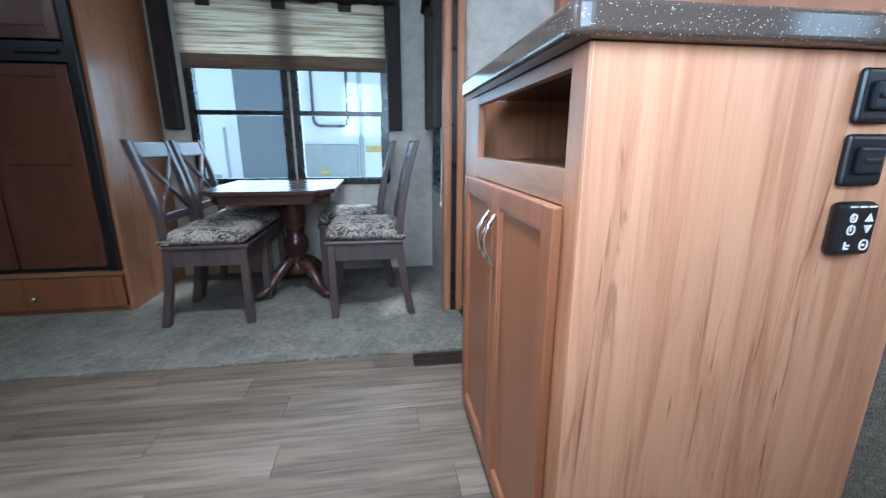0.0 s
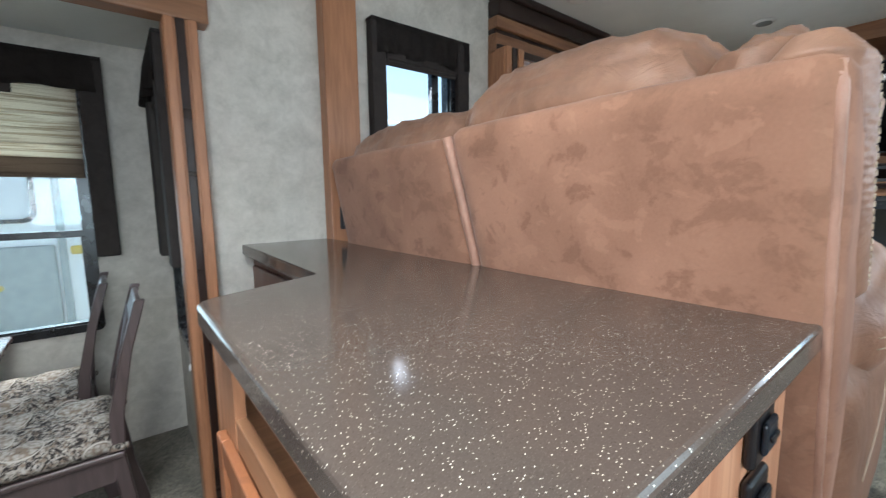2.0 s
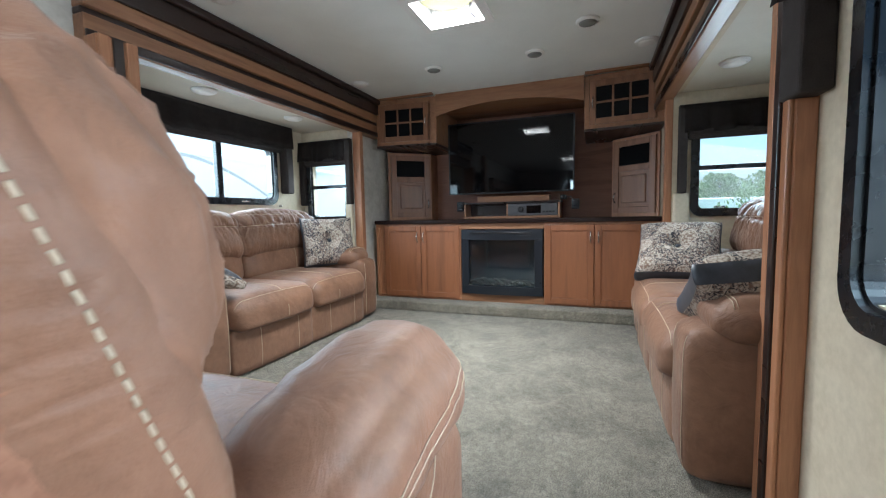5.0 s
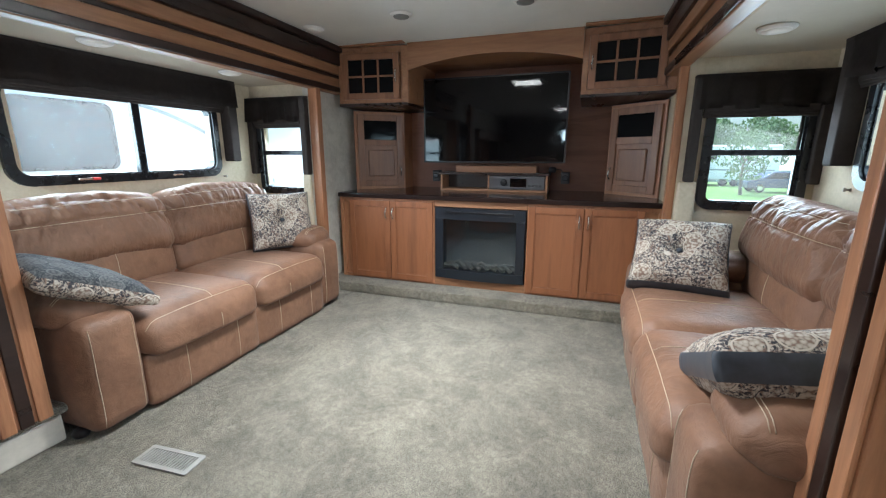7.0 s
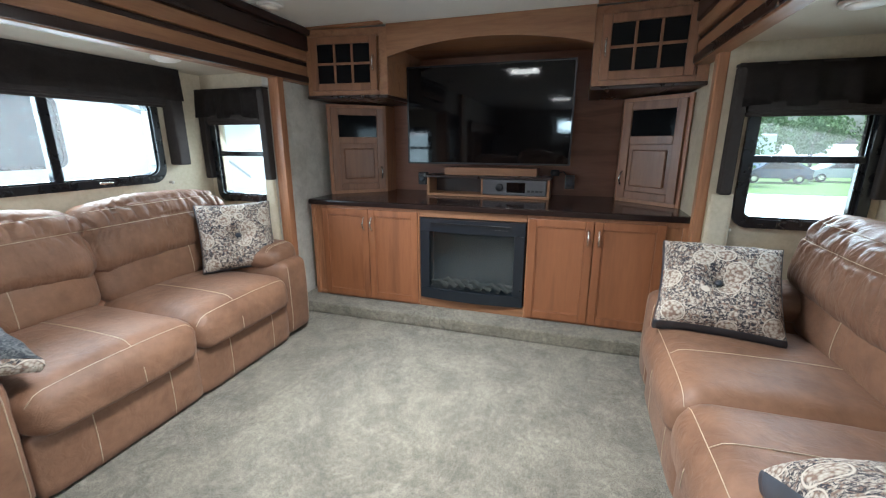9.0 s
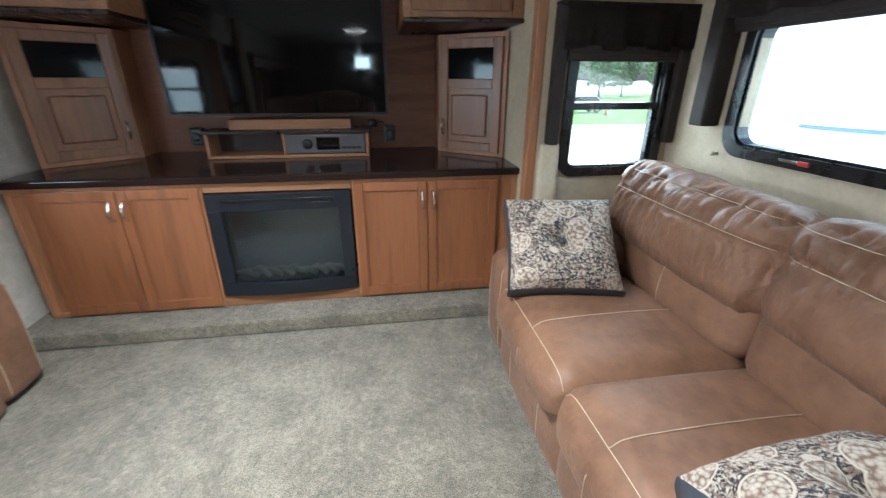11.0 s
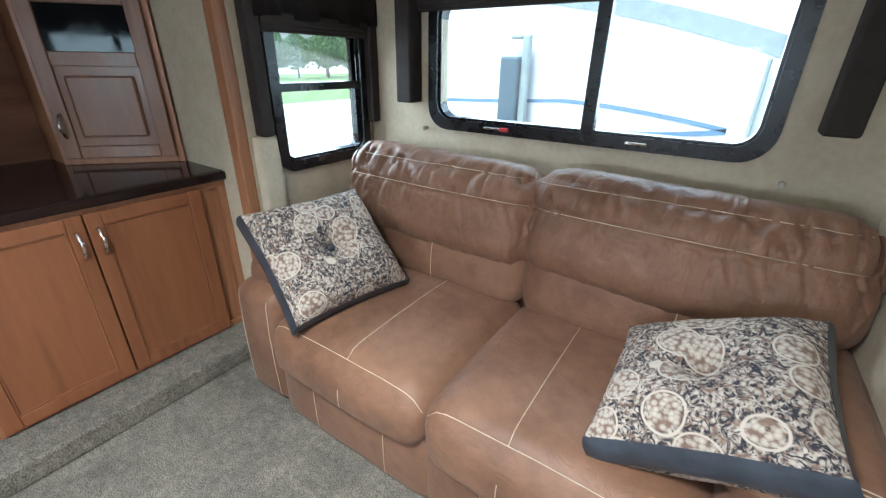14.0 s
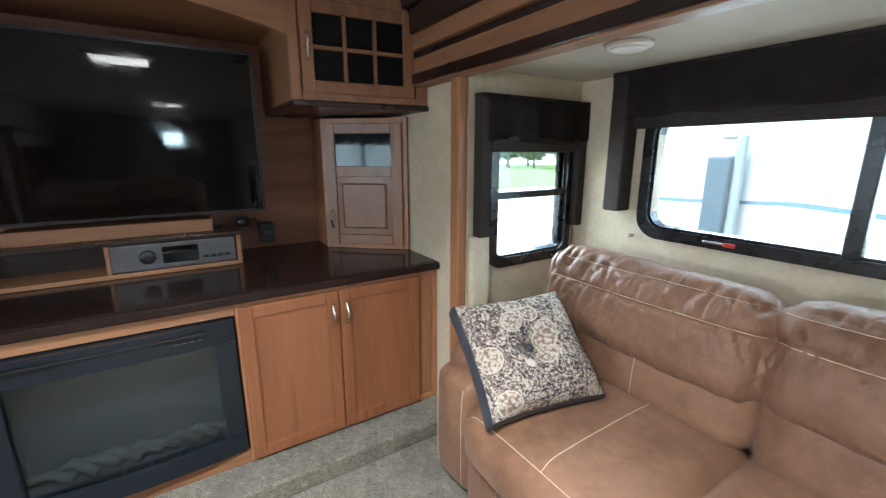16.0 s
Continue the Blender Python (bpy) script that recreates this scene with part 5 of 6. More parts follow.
def upper_cabinet(y_in, y_out, label, handle_in):
    """Upper cabinet with a six-light glass door; y_in is its end beside the television."""
    t = thing("upper_cabinet", Matrix.Identity(4), label, "cabinet", "upper cabinets")
    a, b = (Vector((4.70, y_in)), Vector((4.63, y_out)))
    if y_in > y_out:
        l, r = a, b
    else:
        l, r = b, a
    part("carcass", moved(prism([(l.x + 0.02, l.y), (r.x + 0.02, r.y), (5.35, r.y), (5.35, l.y)], 0.44), pose(0, 0, 2.195)), OAK_Y, t)
    part("bottom_moulding", moved(prism([(l.x - 0.012, l.y), (r.x - 0.012, r.y), (5.34, r.y), (5.34, l.y)], 0.022, 0.005), pose(0, 0, 2.172)), TRIM_DARK, t, "dark lower moulding")
    w = (r - l).length
    d = (r - l).normalized()
    at = pose(l.x, l.y, 2.196, 0, 0, math.degrees(math.atan2(d.y, d.x))) @ pose(0, 0.018, 0)
    ff = part("face_frame", boxes([(0, 0.04, -0.016, 0, 0, 0.44), (w - 0.06, w, -0.016, 0, 0, 0.44), (0.04, w - 0.06, -0.016, 0, 0, 0.035), (0.04, w - 0.06, -0.016, 0, 0.385, 0.44)], 0.002), OAK_Y, t)
    ff.matrix_local = at
    dw, dh = w - 0.12, 0.36
    fw = 0.05
    dr = part("door", onebox(0, fw, -0.02, 0, 0, dh, 0.004), OAK_DOOR, t)
    part("stile", onebox(dw - fw, dw, -0.02, 0, 0, dh, 0.004), OAK_DOOR, dr)
    for z0, z1 in ((0, fw), (dh - fw, dh)):
        part("rail", onebox(fw, dw - fw, -0.019, 0, z0, z1, 0.004), OAK_DOOR, dr)
    dr.matrix_local = at @ pose(0.045, -0.016, 0.03)
    iw, ih = dw - 2 * fw, dh - 2 * fw
    for k in (1, 2):
        x = fw + iw * k / 3
        part("muntin", onebox(x - 0.008, x + 0.008, -0.018, -0.004, fw, dh - fw, 0.003), OAK_DOOR, dr)
    part("muntin", onebox(fw, dw - fw, -0.0165, -0.004, dh / 2 - 0.008, dh / 2 + 0.008, 0.003), OAK_DOOR, dr)
    for k in range(3):
        for q in range(2):
            part("pane", onebox(fw + iw * k / 3, fw + iw * (k + 1) / 3 - 0.001, -0.009, -0.006, fw + ih / 2 * q, fw + ih / 2 * (q + 1) - 0.001), DARKGLASS, dr, "dark glass pane")
    hx = 0.025 if (y_in > y_out) else dw - 0.025
    pts = [(hx, -0.02 - 0.026 * math.sin(math.pi * (0.02 + 0.96 * i / 10)), 0.13 + 0.1 * i / 10) for i in range(11)]
    part("handle", sweep(pts, 0.0065, 8), CHROME, dr, "curved brushed nickel pull", True)
    return t


upper_cabinet(0.365, -0.248, "oak upper cabinet with a six-light glass door", True)
upper_cabinet(1.725, 2.338, "oak upper cabinet with a six-light glass door", True)

arch_pts = [(1.724 - 1.358 * i / 24, 2.44 + 0.085 * math.sin(math.pi * i / 24) ** 0.8) for i in range(25)]
bm = bmesh.new()
fr_ = []
for x0 in (4.69, 4.72):
    lo = [bm.verts.new((x0, y, z)) for y, z in arch_pts]
    hi = [bm.verts.new((x0, y, CEIL - 0.002)) for y, z in arch_pts]
    for i in range(24):
        bm.faces.new((lo[i], lo[i + 1], hi[i + 1], hi[i]))
    fr_.append((lo, hi))
(a_lo, a_hi), (b_lo, b_hi) = fr_
for i in range(24):
    bm.faces.new((a_lo[i], b_lo[i], b_lo[i + 1], a_lo[i + 1]))
structure("trim_arch", bm, OAK_Y, "arched oak fascia above the television", "trim")
structure("trim_media_top", boxes([(4.6, 4.66, -0.12, 0.36, 2.637, CEIL - 0.002), (4.6, 4.66, 1.73, 2.3, 2.637, CEIL - 0.002)], 0.002), OAK_Y, "oak filler strip above the upper cabinets", "trim")
structure("niche_ceiling", onebox(4.722, 5.35, 0.367, 1.723, 2.53, 2.55), OAK_Y, "oak top of the television niche", "trim")

tv = thing("television", pose(5.03, 1.088, 2.062), "large black flat-screen television, switched off", "television")
part("bezel", moved(rounded_ring(1.262, 0.726, 0.012, 0.035, 0.008, 3), pose(0.0175, 0, 0, 0, 0, 90)), BLACK, tv)
part("screen", onebox(0.004, 0.012, -0.622, 0.622, -0.354, 0.354, 0.001), SCREEN, tv, "glossy black screen")
part("rear_shell", onebox(0.02, 0.06, -0.6, 0.6, -0.34, 0.34, 0.015), BLACK, tv)
part("wall_bracket", onebox(0.06, 0.32, -0.2, 0.2, -0.15, 0.15, 0.005), FIREBLACK, tv)

co = thing("media_console", pose(5.01, 1.553, 1.4475), "oak console box with an open slot, on the counter", "console")
part("bottom", onebox(0, 0.2, -0.966, 0, 0, 0.02, 0.003), OAK_Y, co)
part("top", onebox(-0.005, 0.2, -0.976, 0.01, 0.145, 0.165, 0.004), TRIM_DARK, co, "dark top board")
for y0, y1 in ((-0.02, 0), (-0.966, -0.946), (-0.46, -0.445)):
    part("divider", onebox(0.001, 0.2, y0, y1, 0.02, 0.145, 0.002), OAK_Y, co)
part("rear", onebox(0.19, 0.2, -0.946, -0.02, 0.02, 0.145), TRIM_DARK, co)
part("riser", onebox(0.06, 0.2, -0.86, -0.13, 0.165, 0.225, 0.004), OAK_Y, co, "oak riser board")
st = thing("stereo_receiver", pose(5.016, 1.098, 1.468), "grey car-style stereo receiver in the console", "receiver")
part("faceplate", onebox(0, 0.15, -0.485, 0, 0.003, 0.12, 0.006), STEEL, st)
part("knob", moved(lathe([(0.03, 0), (0.03, 0.012), (0.024, 0.016), (0.005, 0.017)], 18), pose(0, -0.135, 0.062, 0, -90, 0)), BLACK, st, smooth=True)
part("display", onebox(-0.003, 0.0, -0.33, -0.19, 0.025, 0.1, 0.002), SCREEN, st, "dark display")
for k in range(4):
    part("button", onebox(-0.003, 0, -0.46 + 0.03 * k, -0.436 + 0.03 * k, 0.03, 0.045, 0.002), BLACK, st)
for y, nm in ((0.45, "a"), (1.62, "b")):
    sp = thing("satellite_speaker", pose(5.12, y, 1.575), "small black loudspeaker fixed to the back panel", "loudspeaker", "small loudspeakers")
    part("cabinet", onebox(-0.04, 0.03, -0.035, 0.035, -0.05, 0.05, 0.008), BLACK, sp)
    part("cone", moved(lathe([(0.026, 0), (0.02, 0.004), (0.008, 0.002)], 14), pose(-0.04, 0, 0, 0, -90, 0)), FIREBLACK, sp, smooth=True)
    part("bracket", onebox(0.03, 0.238, -0.012, 0.012, -0.012, 0.012), BLACK, sp)
wp = thing("wireless_box", pose(5.1, 0.56, 1.65), "small black puck with a cable on the console", "device")
part("body", lathe([(0.03, -0.03), (0.034, -0.01), (0.03, 0.012), (0.012, 0.016)], 16), BLACK, wp, smooth=True)
part("cable", sweep([(0.0, -0.02, -0.01), (0.04, -0.06, 0.0), (0.09, -0.1, -0.05), (0.1, -0.1, -0.12)], 0.004, 6), BLACK, wp, smooth=True)

# floor register
vr = thing("floor_register", pose(2.345, 1.755, UP + 0.001, 0, 0, 4) @ Matrix.Diagonal((0.9, 0.84, 1.0, 1.0)), "grey slotted metal heating register in the carpet", "floor vent")
part("frame", moved(rounded_ring(0.115, 0.31, 0.018, 0.006, 0.008, 3), pose(0, 0, 0.004, 90)), REGISTER, vr)
part("duct", onebox(-0.04, 0.04, -0.138, 0.138, 0.0, 0.001), BLACK, vr)
for k in range(17):
    part("slat", onebox(-0.04, 0.04, -0.134 + 0.0162 * k, -0.127 + 0.0162 * k, 0.001, 0.006), REGISTER, vr)
# slide-end side panels with a curved shoulder
for y0, y1, yy in ((-0.36, -0.253, -0.3), (2.423, 2.5, 2.46)):
    fp2 = tagged(part("side_panel", moved(soft(0.02, (y1 - y0) / 2, 0.505, 0.018, 8), pose(4.279, (y0 + y1) / 2, 1.108)), WALL_TAN, smooth=True), "tan upholstered slide-out end filler panel", "panel", kind="structure")


def peg(m):
    p = thing("curtain_peg", m, "small cream peg on the tan wall", "peg", "wall pegs")
    part("stem", moved(lathe([(0.009, 0), (0.007, 0.01), (0.006, 0.02)], 10), pose(0, 0, 0)), CREAM, p, smooth=True)
    part("head", moved(lathe([(0.004, 0.018), (0.011, 0.021), (0.01, 0.028), (0.003, 0.031)], 12), pose(0, 0, 0)), CREAM, p, smooth=True)


for m in (pose(3.95, -0.95, 1.605, -90), pose(2.58, -0.95, 1.56, -90), pose(4.3, -0.36, 1.43, 0, -90), pose(4.3, -0.9, 1.43, 0, -90), pose(1.05, -0.25, 1.15, -90), pose(3.95, 3.0, 1.605, 90), pose(4.3, 2.46, 1.43, 0, -90)):
    peg(m)

# ---- dining area ----
def dining_chair(m, label):
    """Local x across, y from the front (0) to the back, z up."""
    c = thing("dining_chair", m, label, "chair", "dining chairs")
    W, D = 0.42, 0.43
    for x in (0.0, W - 0.042):
        part("leg", onebox(x, x + 0.042, 0, 0.042, 0, 0.44, 0.004), CHAIR_WOOD, c)
        pts = []
        bm = bmesh.new()
        prof = [(0.49, 0.0), (0.45, 0.2), (0.425, 0.43), (0.435, 0.6), (0.475, 0.82), (0.53, 1.01)]
        rows = []
        for y, z in prof:
            t = 0.045 if z < 0.7 else 0.034
            rows.append([bm.verts.new(v) for v in ((x, y - t, z), (x + 0.036, y - t, z), (x + 0.036, y, z), (x, y, z))])
        for a, b in zip(rows, rows[1:]):
            for k in range(4):
                bm.faces.new((a[k], a[(k + 1) % 4], b[(k + 1) % 4], b[k]))
        bm.faces.new(rows[0][::-1])
        bm.faces.new(rows[-1])
        bmesh.ops.bevel(bm, geom=[e for e in bm.edges], offset=0.004, segments=1, affect="EDGES")
        part("back_post", bm, CHAIR_WOOD, c)
    part("apron", onebox(0.042, W - 0.042, 0.008, 0.03, 0.345, 0.44, 0.003), CHAIR_WOOD, c)
    for x in (0.006, W - 0.028):
        part("apron", onebox(x, x + 0.022, 0.042, 0.39, 0.345, 0.44, 0.003), CHAIR_WOOD, c)
    part("apron", onebox(0.036, W - 0.036, 0.395, 0.417, 0.345, 0.44, 0.003), CHAIR_WOOD, c)
    part("seat", onebox(-0.008, W + 0.008, -0.012, 0.425, 0.44, 0.462, 0.008, 3), CHAIR_WOOD, c)
    part("top_rail", moved(soft(W / 2 - 0.02, 0.013, 0.045, 0.012, 6), pose(W / 2, 0.498, 0.955, -16)), CHAIR_WOOD, c, smooth=True)
    part("lower_rail", moved(soft(W / 2 - 0.02, 0.011, 0.025, 0.01, 5), pose(W / 2, 0.415, 0.6, -5)), CHAIR_WOOD, c, smooth=True)
    for s in (-1, 1):
        part("cross_bar", sweep([(W / 2 - s * 0.16, 0.412, 0.62), (W / 2, 0.445, 0.77), (W / 2 + s * 0.16, 0.487, 0.93)], 0.013, 8), CHAIR_WOOD, c, smooth=True)
    pad = soft(W / 2 + 0.005, 0.2, 0.04, 0.036, 22, 0.012, 0.004, 9, 2)
    for v in pad.verts:
        if v.co.z > 0:
            for px in (-0.075, 0.075):
                for py in (-0.07, 0.07):
                    r = math.hypot(v.co.x - px, v.co.y - py)
                    v.co.z -= 0.03 * math.exp(-(r / 0.035) ** 2)
            v.co.z -= 0.014 * math.exp(-(v.co.x / 0.02) ** 2) + 0.014 * math.exp(-(v.co.y / 0.02) ** 2)
    sp = part("seat_pad", pad, SEATPAD, c, "tufted floral seat pad", True)
    sp.matrix_local = pose(W / 2, 0.2, 0.5)
    for x in (-0.012, W - 0.01):
        part("tie", onebox(x, x + 0.022, 0.375, 0.44, 0.468, 0.49, 0.006), SEATPAD, c, "fabric tie round the post")
    return c


LAB = "dark wooden dining chair with a tufted floral seat pad"
F = 0.013
dining_chair(pose(-0.745, 2.29, F, 0, 0, 90), LAB)
dining_chair(pose(-0.745, 2.75, F, 0, 0, 90), LAB)
dining_chair(pose(-0.32, 2.71, F, 0, 0, -90), LAB)
dining_chair(pose(-0.43, 3.2, F, 0, 0, -90), LAB)

tb = thing("dining_table", pose(-0.6, 2.86, F), "dark wooden pedestal table with clipped corners and a glossy top", "table")
tw, td, ck = 0.31, 0.42, 0.1
outline = [(-tw + ck - 0.15, -td), (tw - ck + 0.0, -td), (tw, -td + 0.14), (tw, td), (-tw - 0.15, td), (-tw - 0.15, -td + 0.14)]
part("tabletop", moved(prism(outline, 0.028, 0.009, 3), pose(0, 0, 0.7)), TABLE_WOOD, tb)
inner_ = [(x * 0.9, y * 0.9) for x, y in outline]
part("apron", moved(prism(inner_, 0.055, 0.004), pose(0, 0, 0.645)), TABLE_WOOD, tb)
ped = part("pedestal", lathe([(0.075, 0.12), (0.08, 0.16), (0.06, 0.2), (0.052, 0.24), (0.075, 0.29), (0.085, 0.33), (0.075, 0.37), (0.056, 0.4), (0.062, 0.43), (0.076, 0.5), (0.078, 0.58), (0.065, 0.62), (0.09, 0.645)], 20), TABLE_WOOD, tb, "turned pedestal", True)
for k in range(4):
    a = radians(45 + 90 * k)
    pts = [(math.cos(a) * r, math.sin(a) * r, z) for r, z in ((0.05, 0.2), (0.1, 0.19), (0.17, 0.13), (0.23, 0.06), (0.29, 0.03), (0.33, 0.032))]
    part("foot", sweep(pts, 0.042, 8, 0.026), TABLE_WOOD, tb, smooth=True)

fr = thing("refrigerator", pose(-1.53, 2.6, 0.012), "built-in refrigerator with cherry panelled doors in an oak cabinet", "refrigerator")
part("side_panel", onebox(-0.02, 0, 0, 0.69, 0, 2.19), OAK, fr, "oak side panel")
part("face_frame", onebox(-1.4, -0.021, 0.0, 0.02, 0, 0.03), OAK_X, fr)
part("drawer", onebox(-1.3, -0.03, -0.018, 0.0, 0.03, 0.225, 0.005), MAPLE, fr, "maple drawer front")
part("knob", moved(lathe([(0.006, 0), (0.006, 0.012), (0.016, 0.018), (0.012, 0.028), (0.004, 0.03)], 12), pose(-0.5, -0.018, 0.11, 90)), CHROME, fr, smooth=True)
part("oak_rail", onebox(-1.4, -0.021, -0.012, 0.02, 0.23, 0.26, 0.003), OAK_X, fr)
part("carcass", onebox(-1.4, -0.021, 0.02, 0.68, 0.03, 2.19), BLACK, fr)
part("black_frame", boxes([(-0.075, -0.022, -0.03, 0.02, 0.262, 2.0), (-1.4, -0.075, -0.012, 0.02, 0.262, 0.285), (-1.4, -0.075, -0.03, 0.02, 1.4, 1.5)], 0.004), BLACK, fr, "black refrigerator frame")
part("grip", onebox(-0.3, -0.1, -0.05, -0.03, 1.44, 1.465, 0.006), BLACK, fr)
for x0 in (-0.53, -0.99):
    raised_door("door", 0.445, 1.1, CHERRY, fr, pose(x0, -0.008, 0.29), None, 0.06)
    part("mid_rail", onebox(x0 + 0.06, x0 + 0.385, -0.029, -0.008, 0.88, 0.95, 0.003), CHERRY, fr)
    raised_door("door", 0.445, 0.48, CHERRY, fr, pose(x0, -0.008, 1.51), None, 0.06)

tl = thing("track_light", pose(-0.62, 3.0, 2.199), "brushed nickel track light with three cylinder spots", "track light")
part("canopy", lathe([(0.06, -0.0), (0.06, -0.018), (0.02, -0.026)], 20), CHROME, tl, smooth=True)
part("stem", sweep([(0, 0, -0.02), (0, 0, -0.085)], 0.008), CHROME, tl)
part("rail", sweep([(-0.4, 0, -0.09), (0.36, 0, -0.09)], 0.008), CHROME, tl)
for x in (-0.36, -0.02, 0.34):
    h = part("spot", moved(lathe([(0.03, -0.09), (0.034, -0.085), (0.034, 0.0), (0.028, 0.01), (0.008, 0.014)], 18), pose(x, -0.02, -0.17, 12)), CHROME, tl, "brushed metal spot cylinder", True)
    part("yoke", sweep([(x - 0.042, -0.02, -0.2), (x - 0.042, -0.01, -0.14), (x, 0, -0.125), (x + 0.042, -0.01, -0.14), (x + 0.042, -0.02, -0.2)], 0.005, 6), CHROME, tl, smooth=True)
    part("hanger", sweep([(x, 0, -0.09), (x, 0, -0.13)], 0.006), CHROME, tl)
cd = thing("shade_cord", pose(0.36, 2.56, 1.1), "thin white shade cord with a small tassel", "cord")
part("string", sweep([(0, 0, 0), (0.004, 0.002, -0.25), (0, 0, -0.45)], 0.0025, 5), WHITE, cd)
part("tassel", moved(lathe([(0.004, 0), (0.009, -0.012), (0.008, -0.03), (0.003, -0.034)], 10), pose(0, 0, -0.45)), WHITE, cd, smooth=True)

# ---- outside ----
GROUND = mottled("pale_gravel", (0.42, 0.4, 0.37), (0.56, 0.54, 0.5), 1.5, 0.9, 30, 0.3, 0.02, spots=0.5)
GRASS = mottled("mown_grass", (0.07, 0.13, 0.03), (0.12, 0.2, 0.05), 2.0, 0.95, 40, 0.5, 0.03, spots=0.6)
LEAF = mottled("tree_leaves", (0.1, 0.17, 0.06), (0.15, 0.23, 0.09), 6, 0.8, 30, 0.3, spots=0.6)
BARK = mottled("bark", (0.12, 0.09, 0.07), (0.2, 0.16, 0.12), 10, 0.9, 40, 0.5, spots=0.6)
TEAL = plain("blue_grey_panel", (0.06, 0.1, 0.13), 0.35)
STRIPE_BLUE = plain("blue_stripe", (0.12, 0.22, 0.36), 0.35)
STRIPE_GREY = plain("grey_stripe", (0.3, 0.34, 0.34), 0.35)
YELLOW = plain("yellow_label", (0.6, 0.45, 0.08), 0.5)
TINTED = plain("tinted_trailer_window", (0.03, 0.047, 0.053), 0.2, 0.0, 0.15)
TYRE = plain("tyre_rubber", (0.02, 0.02, 0.02), 0.8)
tagged(part("ground", onebox(-900, 900, -900, 900, -1.3, -1.0), GROUND), "pale gravel lot reaching to the horizon", "ground", kind="structure")
tagged(part("lawn", onebox(30, 90, -80, 80, -1.05, -0.97), GRASS), "strip of mown grass beyond the gravel lot", "grass", kind="stuff")


def trailer(m, L, label, windows=(), stripes=(), extras=()):
    """Local x along it, y away from the viewer, z up from the ground; the near side at y = 0."""
    t = thing("travel_trailer", m, label, "trailer", "parked trailers")
    part("body", onebox(0, L, 0, 2.4, 0.55, 3.5, 0.12, 4), WHITE_METAL, t, "white fibreglass body")
    part("skirt", onebox(0.1, L - 0.1, 0.05, 2.3, 0.35, 0.56, 0.02), STRIPE_GREY, t)
    for x in (L * 0.45, L * 0.45 + 0.85):
        w = part("wheel", moved(lathe([(0.2, 0), (0.36, 0.02), (0.38, 0.1), (0.36, 0.2), (0.2, 0.22)], 24), pose(x, 0.26, 0.38, 90)), TYRE, t, smooth=True)
    for x, z, w, h, mat in windows:
        wd = part("window", moved(rounded_ring(w, h, 0.035, 0.03, min(0.1, h / 4)), pose(x, -0.012, z)), FRAME_BLACK, t)
        part("pane", onebox(x - w / 2 + 0.03, x + w / 2 - 0.03, -0.01, -0.004, z - h / 2 + 0.03, z + h / 2 - 0.03), mat, wd)
    for x0, z0, x1, z1, th, mat in stripes:
        n = 24
        pts = [(x0 + (x1 - x0) * i / n, z0 + (z1 - z0) * (i / n) ** 1.6) for i in range(n + 1)]
        bm = bmesh.new()
        a = [[bm.verts.new((x, -0.004, z + s * th / 2)) for x, z in pts] for s in (-1, 1)]
        for i in range(n):
            bm.faces.new((a[0][i], a[0][i + 1], a[1][i + 1], a[1][i]))
        part("stripe", bm, mat, t, "painted side stripe")
    for nm, x0, x1, y0, y1, z0, z1, mat in extras:
        part(nm, onebox(x0, x1, y0, y1, z0, z1, 0.02), mat, t)
    return t


def tree(x, y, h, seed, label, leaves=2400):
    t = thing("tree", pose(x, y, -1.0), label, "tree", "far trees")
    r = random.Random(seed)
    part("trunk", sweep([(0, 0, 0), (0.1, 0.05, h * 0.3), (0, 0.1, h * 0.62)], h * 0.03, 8, h * 0.012), BARK, t, smooth=True)
    for k in range(5):
        a = r.random() * 6.28
        part("limb", sweep([(0, 0.05, h * (0.3 + 0.05 * k)), (math.cos(a) * h * 0.14, math.sin(a) * h * 0.14, h * (0.45 + 0.06 * k)), (math.cos(a) * h * 0.24, math.sin(a) * h * 0.24, h * (0.58 + 0.06 * k))], h * 0.012, 6, h * 0.004), BARK, t)
    verts, faces = [], []
    for k in range(leaves):
        a, b = r.random() * 6.28, r.random()
        rad = h * 0.42 * (0.35 + 0.65 * r.random() ** 0.5) * (0.8 + 0.8 * noise.noise(Vector((math.cos(a) * 1.5, math.sin(a) * 1.5, b * 4 + seed * 1.7))))
        zz = h * (0.24 + 0.74 * b + 0.08 * noise.noise(Vector((a, b * 2, seed * 2.3))))
        rad *= math.sin(math.pi * (0.12 + 0.83 * b)) ** 0.7
        c = Vector((math.cos(a) * rad, math.sin(a) * rad, zz))
        s = h * 0.024 * (0.6 + r.random())
        q = Euler((r.random() * 6, r.random() * 6, r.random() * 6)).to_matrix()
        i = len(verts)
        verts += [c + q @ Vector(v) * s for v in ((-1, 0, 0), (0, -0.6, 0.2), (1, 0, 0), (0, 0.6, 0.2))]
        faces.append((i, i + 1, i + 2, i + 3))
    me = bpy.data.meshes.new("crown")
    me.from_pydata([tuple(v) for v in verts], [], faces)
    me.materials.append(LEAF)
    ob = new("crown", me)
    ob.parent = t
    return t


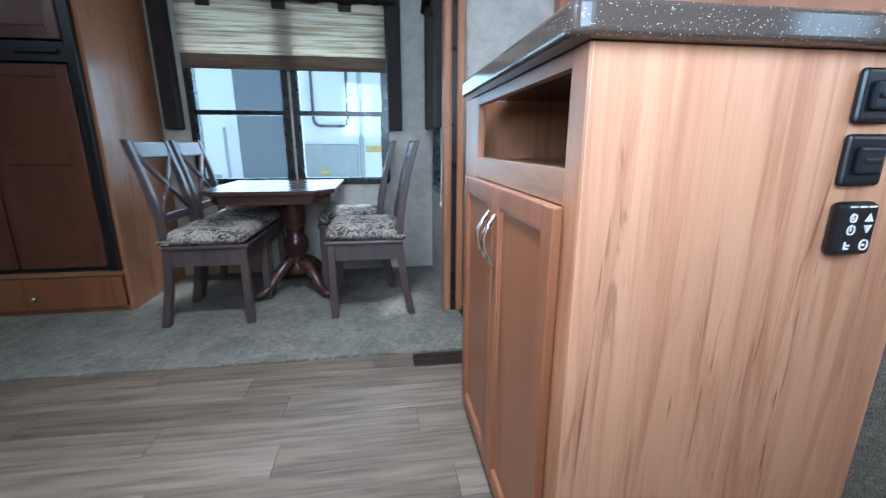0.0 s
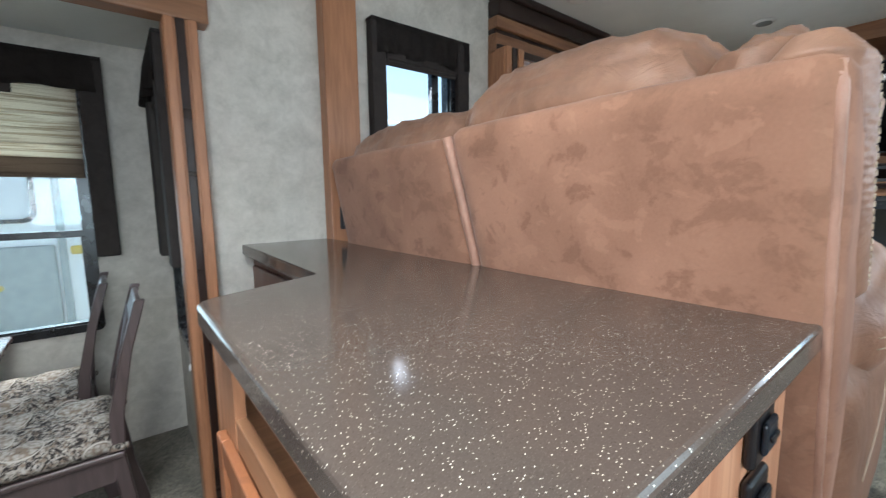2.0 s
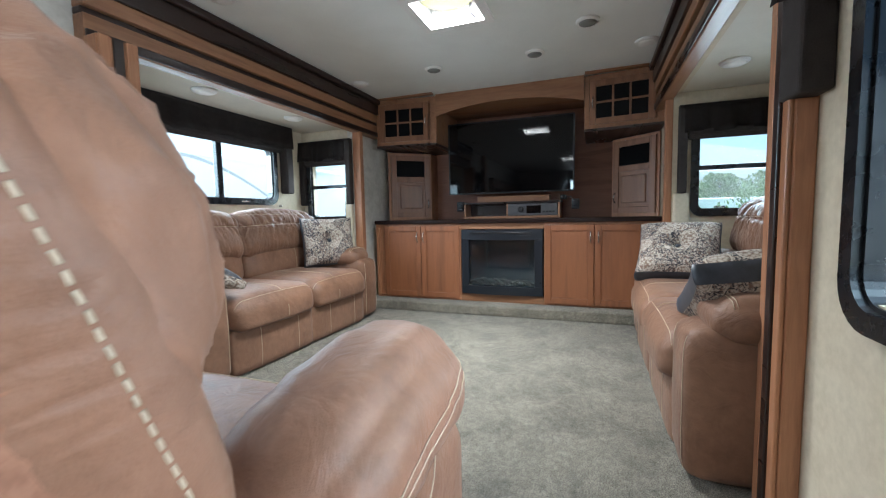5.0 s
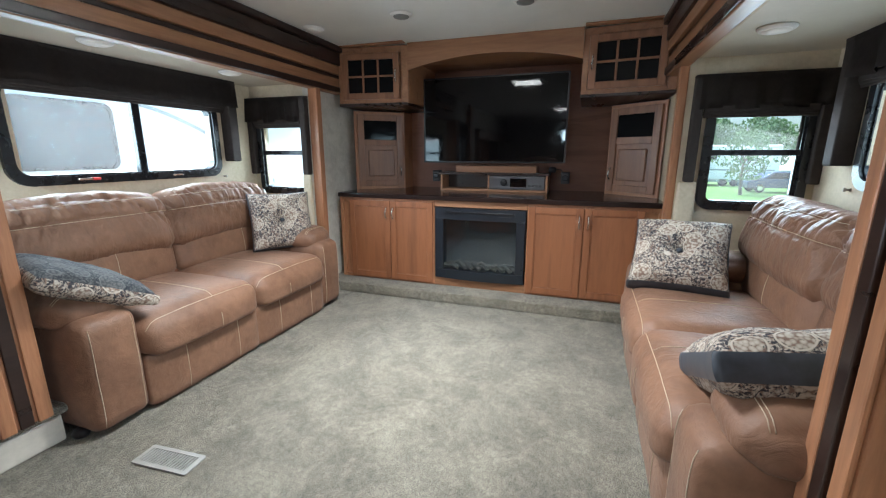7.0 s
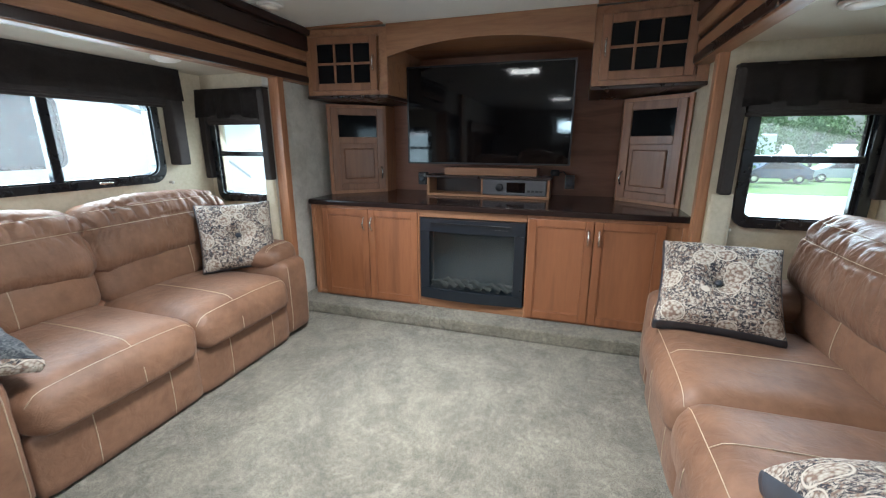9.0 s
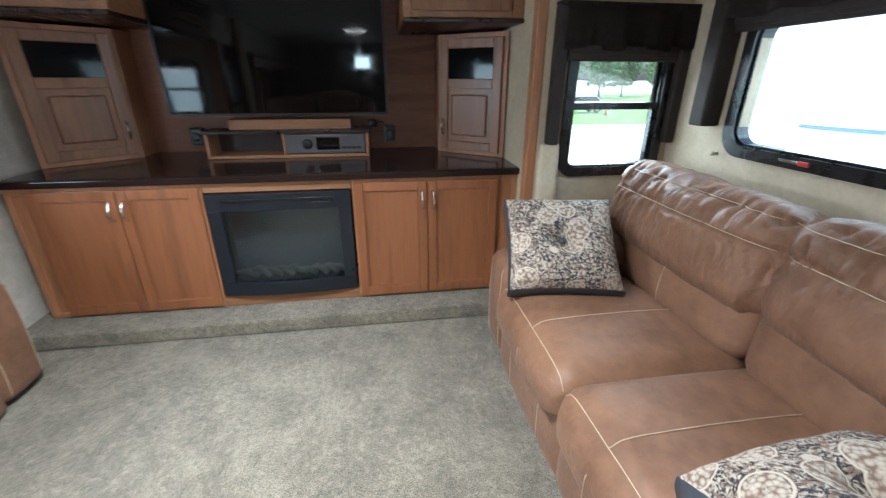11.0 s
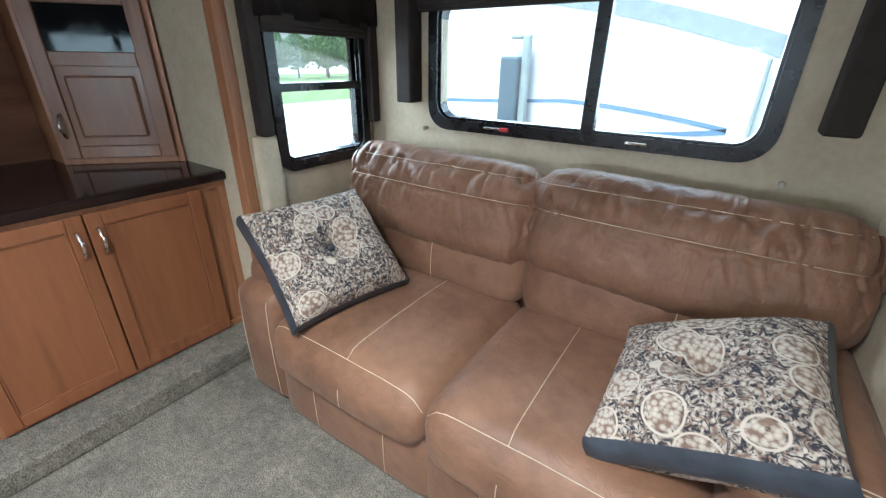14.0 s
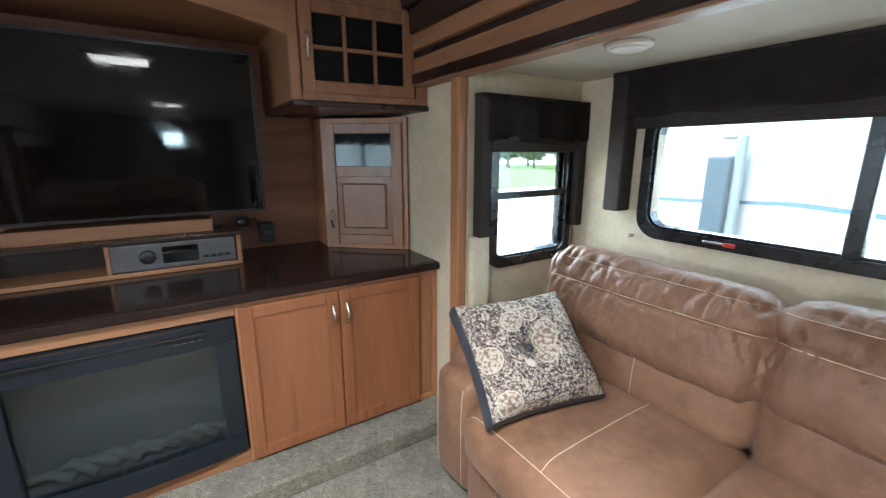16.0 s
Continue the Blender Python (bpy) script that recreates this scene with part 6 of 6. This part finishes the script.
for k, (x, y, h) in enumerate(((62, -14, 7), (66, -8, 6), (70, -2, 7.5), (64, 4, 6), (68, 10, 7), (60, -20, 6.5), (63, -26, 7), (66, 16, 6.5), (64, 22, 7), (35, -9.9, 4.4), (72, -11, 8), (71, -17, 7.5), (72, -5, 7), (74, -23, 8), (73, -30, 7), (70, -36, 8), (75, -43, 8), (68, -50, 7), (76, 1, 8), (74, 13, 7.5), (70, 27, 7.5), (66, -55, 8), (71, -59, 8.5), (62, -58, 7), (60, -64, 8), (72, -66, 8), (67, -45, 7.5))):
    tree(x, y, h, k + 1, "leafy green tree at the far edge of the lot", 900 if h < 5 else 2400)

trailer(pose(6.2, -3.2, -1.0, 0, 0, 180), 11.2, "white travel trailer with grey and blue side stripes parked alongside",
        windows=((8.9, 2.6, 0.9, 0.6, DARKGLASS),),
        stripes=((0.6, 2.53, 2.1, 2.59, 0.03, STRIPE_BLUE), (2.1, 2.59, 3.42, 2.45, 0.035, STRIPE_BLUE), (2.7, 2.36, 3.42, 2.44, 0.04, STRIPE_BLUE), (1.3, 3.48, 5.7, 2.2, 0.14, STRIPE_GREY)),
        extras=(("slide_arm", 1.53, 1.72, -0.14, 0.0, 1.4, 2.95, TEAL), ("arm_hook", 1.72, 1.8, -0.1, -0.04, 1.2, 3.13, STRIPE_GREY), ("arm_cap", 1.6, 1.72, -0.1, -0.04, 3.09, 3.13, STRIPE_GREY), ("awning_pole", 3.54, 3.57, -0.06, -0.02, 1.2, 2.96, STRIPE_GREY)))
trailer(pose(-8, 5.6, -1.0), 17, "white travel trailer with dark windows parked alongside",
        windows=((12.4, 2.97, 1.0, 0.74, TINTED), (7.38, 2.58, 0.46, 0.75, WHITE_METAL)),
        stripes=((13.0, 3.4, 15.5, 2.3, 0.05, STRIPE_GREY), (0.5, 1.6, 6.0, 1.6, 0.06, STRIPE_GREY)),
        extras=(("door", 6.26, 6.86, -0.03, 0.0, 0.7, 3.2, TEAL), ("door_rail", 6.1, 6.14, -0.1, -0.06, 0.9, 2.2, STRIPE_GREY), ("step", 5.6, 6.5, -0.4, -0.02, 1.2, 1.26, STRIPE_GREY),
                ("corner_post", 7.72, 7.78, -0.04, 0.0, 0.6, 3.3, STRIPE_GREY), ("lower_panel", 7.0, 7.7, -0.02, 0.0, 0.6, 2.0, STRIPE_GREY), ("label", 7.2, 7.34, -0.026, -0.021, 1.62, 1.67, YELLOW), ("label", 7.8, 8.1, -0.008, -0.001, 1.9, 1.98, YELLOW)))
trailer(pose(44, -8, -0.97, 0, 0, -95), 7, "white travel trailer parked far across the lot", windows=((2, 2.5, 0.9, 0.6, DARKGLASS), (4.6, 2.5, 0.9, 0.6, DARKGLASS)), stripes=((0.3, 1.4, 6.7, 1.4, 0.12, STRIPE_GREY),))


def car(m, paint, label):
    c = thing("parked_car", m, label, "car", "parked cars")
    prof = [(-2.2, 0.35), (2.2, 0.35), (2.25, 0.8), (1.3, 0.98), (0.7, 1.5), (-1.2, 1.52), (-1.9, 1.05), (-2.25, 0.98)]
    part("body", moved(prism(prof, 1.7, 0.06, 2), pose(0, 0.85, 0, 90)), paint, c)
    part("window", moved(prism([(1.1, 1.02), (0.62, 1.42), (-1.1, 1.44), (-1.65, 1.05)], 1.72), pose(0, 0.86, 0, 90)), DARKGLASS, c)
    for x in (-1.4, 1.4):
        for y in (-0.87, 0.67):
            w = part("wheel", moved(lathe([(0.18, 0), (0.31, 0.01), (0.33, 0.1), (0.31, 0.2), (0.18, 0.2)], 20), pose(x, y + 0.2, 0.33, 90)), TYRE, c, smooth=True)
            part("rim", moved(lathe([(0.17, -0.012), (0.12, 0.0), (0.02, -0.01)], 14), pose(x, y + (0.2 if y > 0 else 0.0) + (0.0), 0.33, 90)), CHROME, w)
    return c


car(pose(38, -13.0, -0.97, 0, 0, 95), plain("dark_blue_paint", (0.03, 0.05, 0.1), 0.25), "dark blue car parked across the lot")
car(pose(40, -18.0, -0.97, 0, 0, 88), plain("silver_paint", (0.5, 0.5, 0.52), 0.3), "silver car parked across the lot")
cone = thing("traffic_cone", pose(36.9, -19.0, -0.97), "orange traffic cone on the grass", "cone")
part("base", onebox(-0.18, 0.18, -0.18, 0.18, 0, 0.03, 0.01), BLACK, cone)
part("body", lathe([(0.14, 0.03), (0.03, 0.7), (0.02, 0.71)], 16), plain("orange_plastic", (0.8, 0.15, 0.03), 0.5), cone, smooth=True)
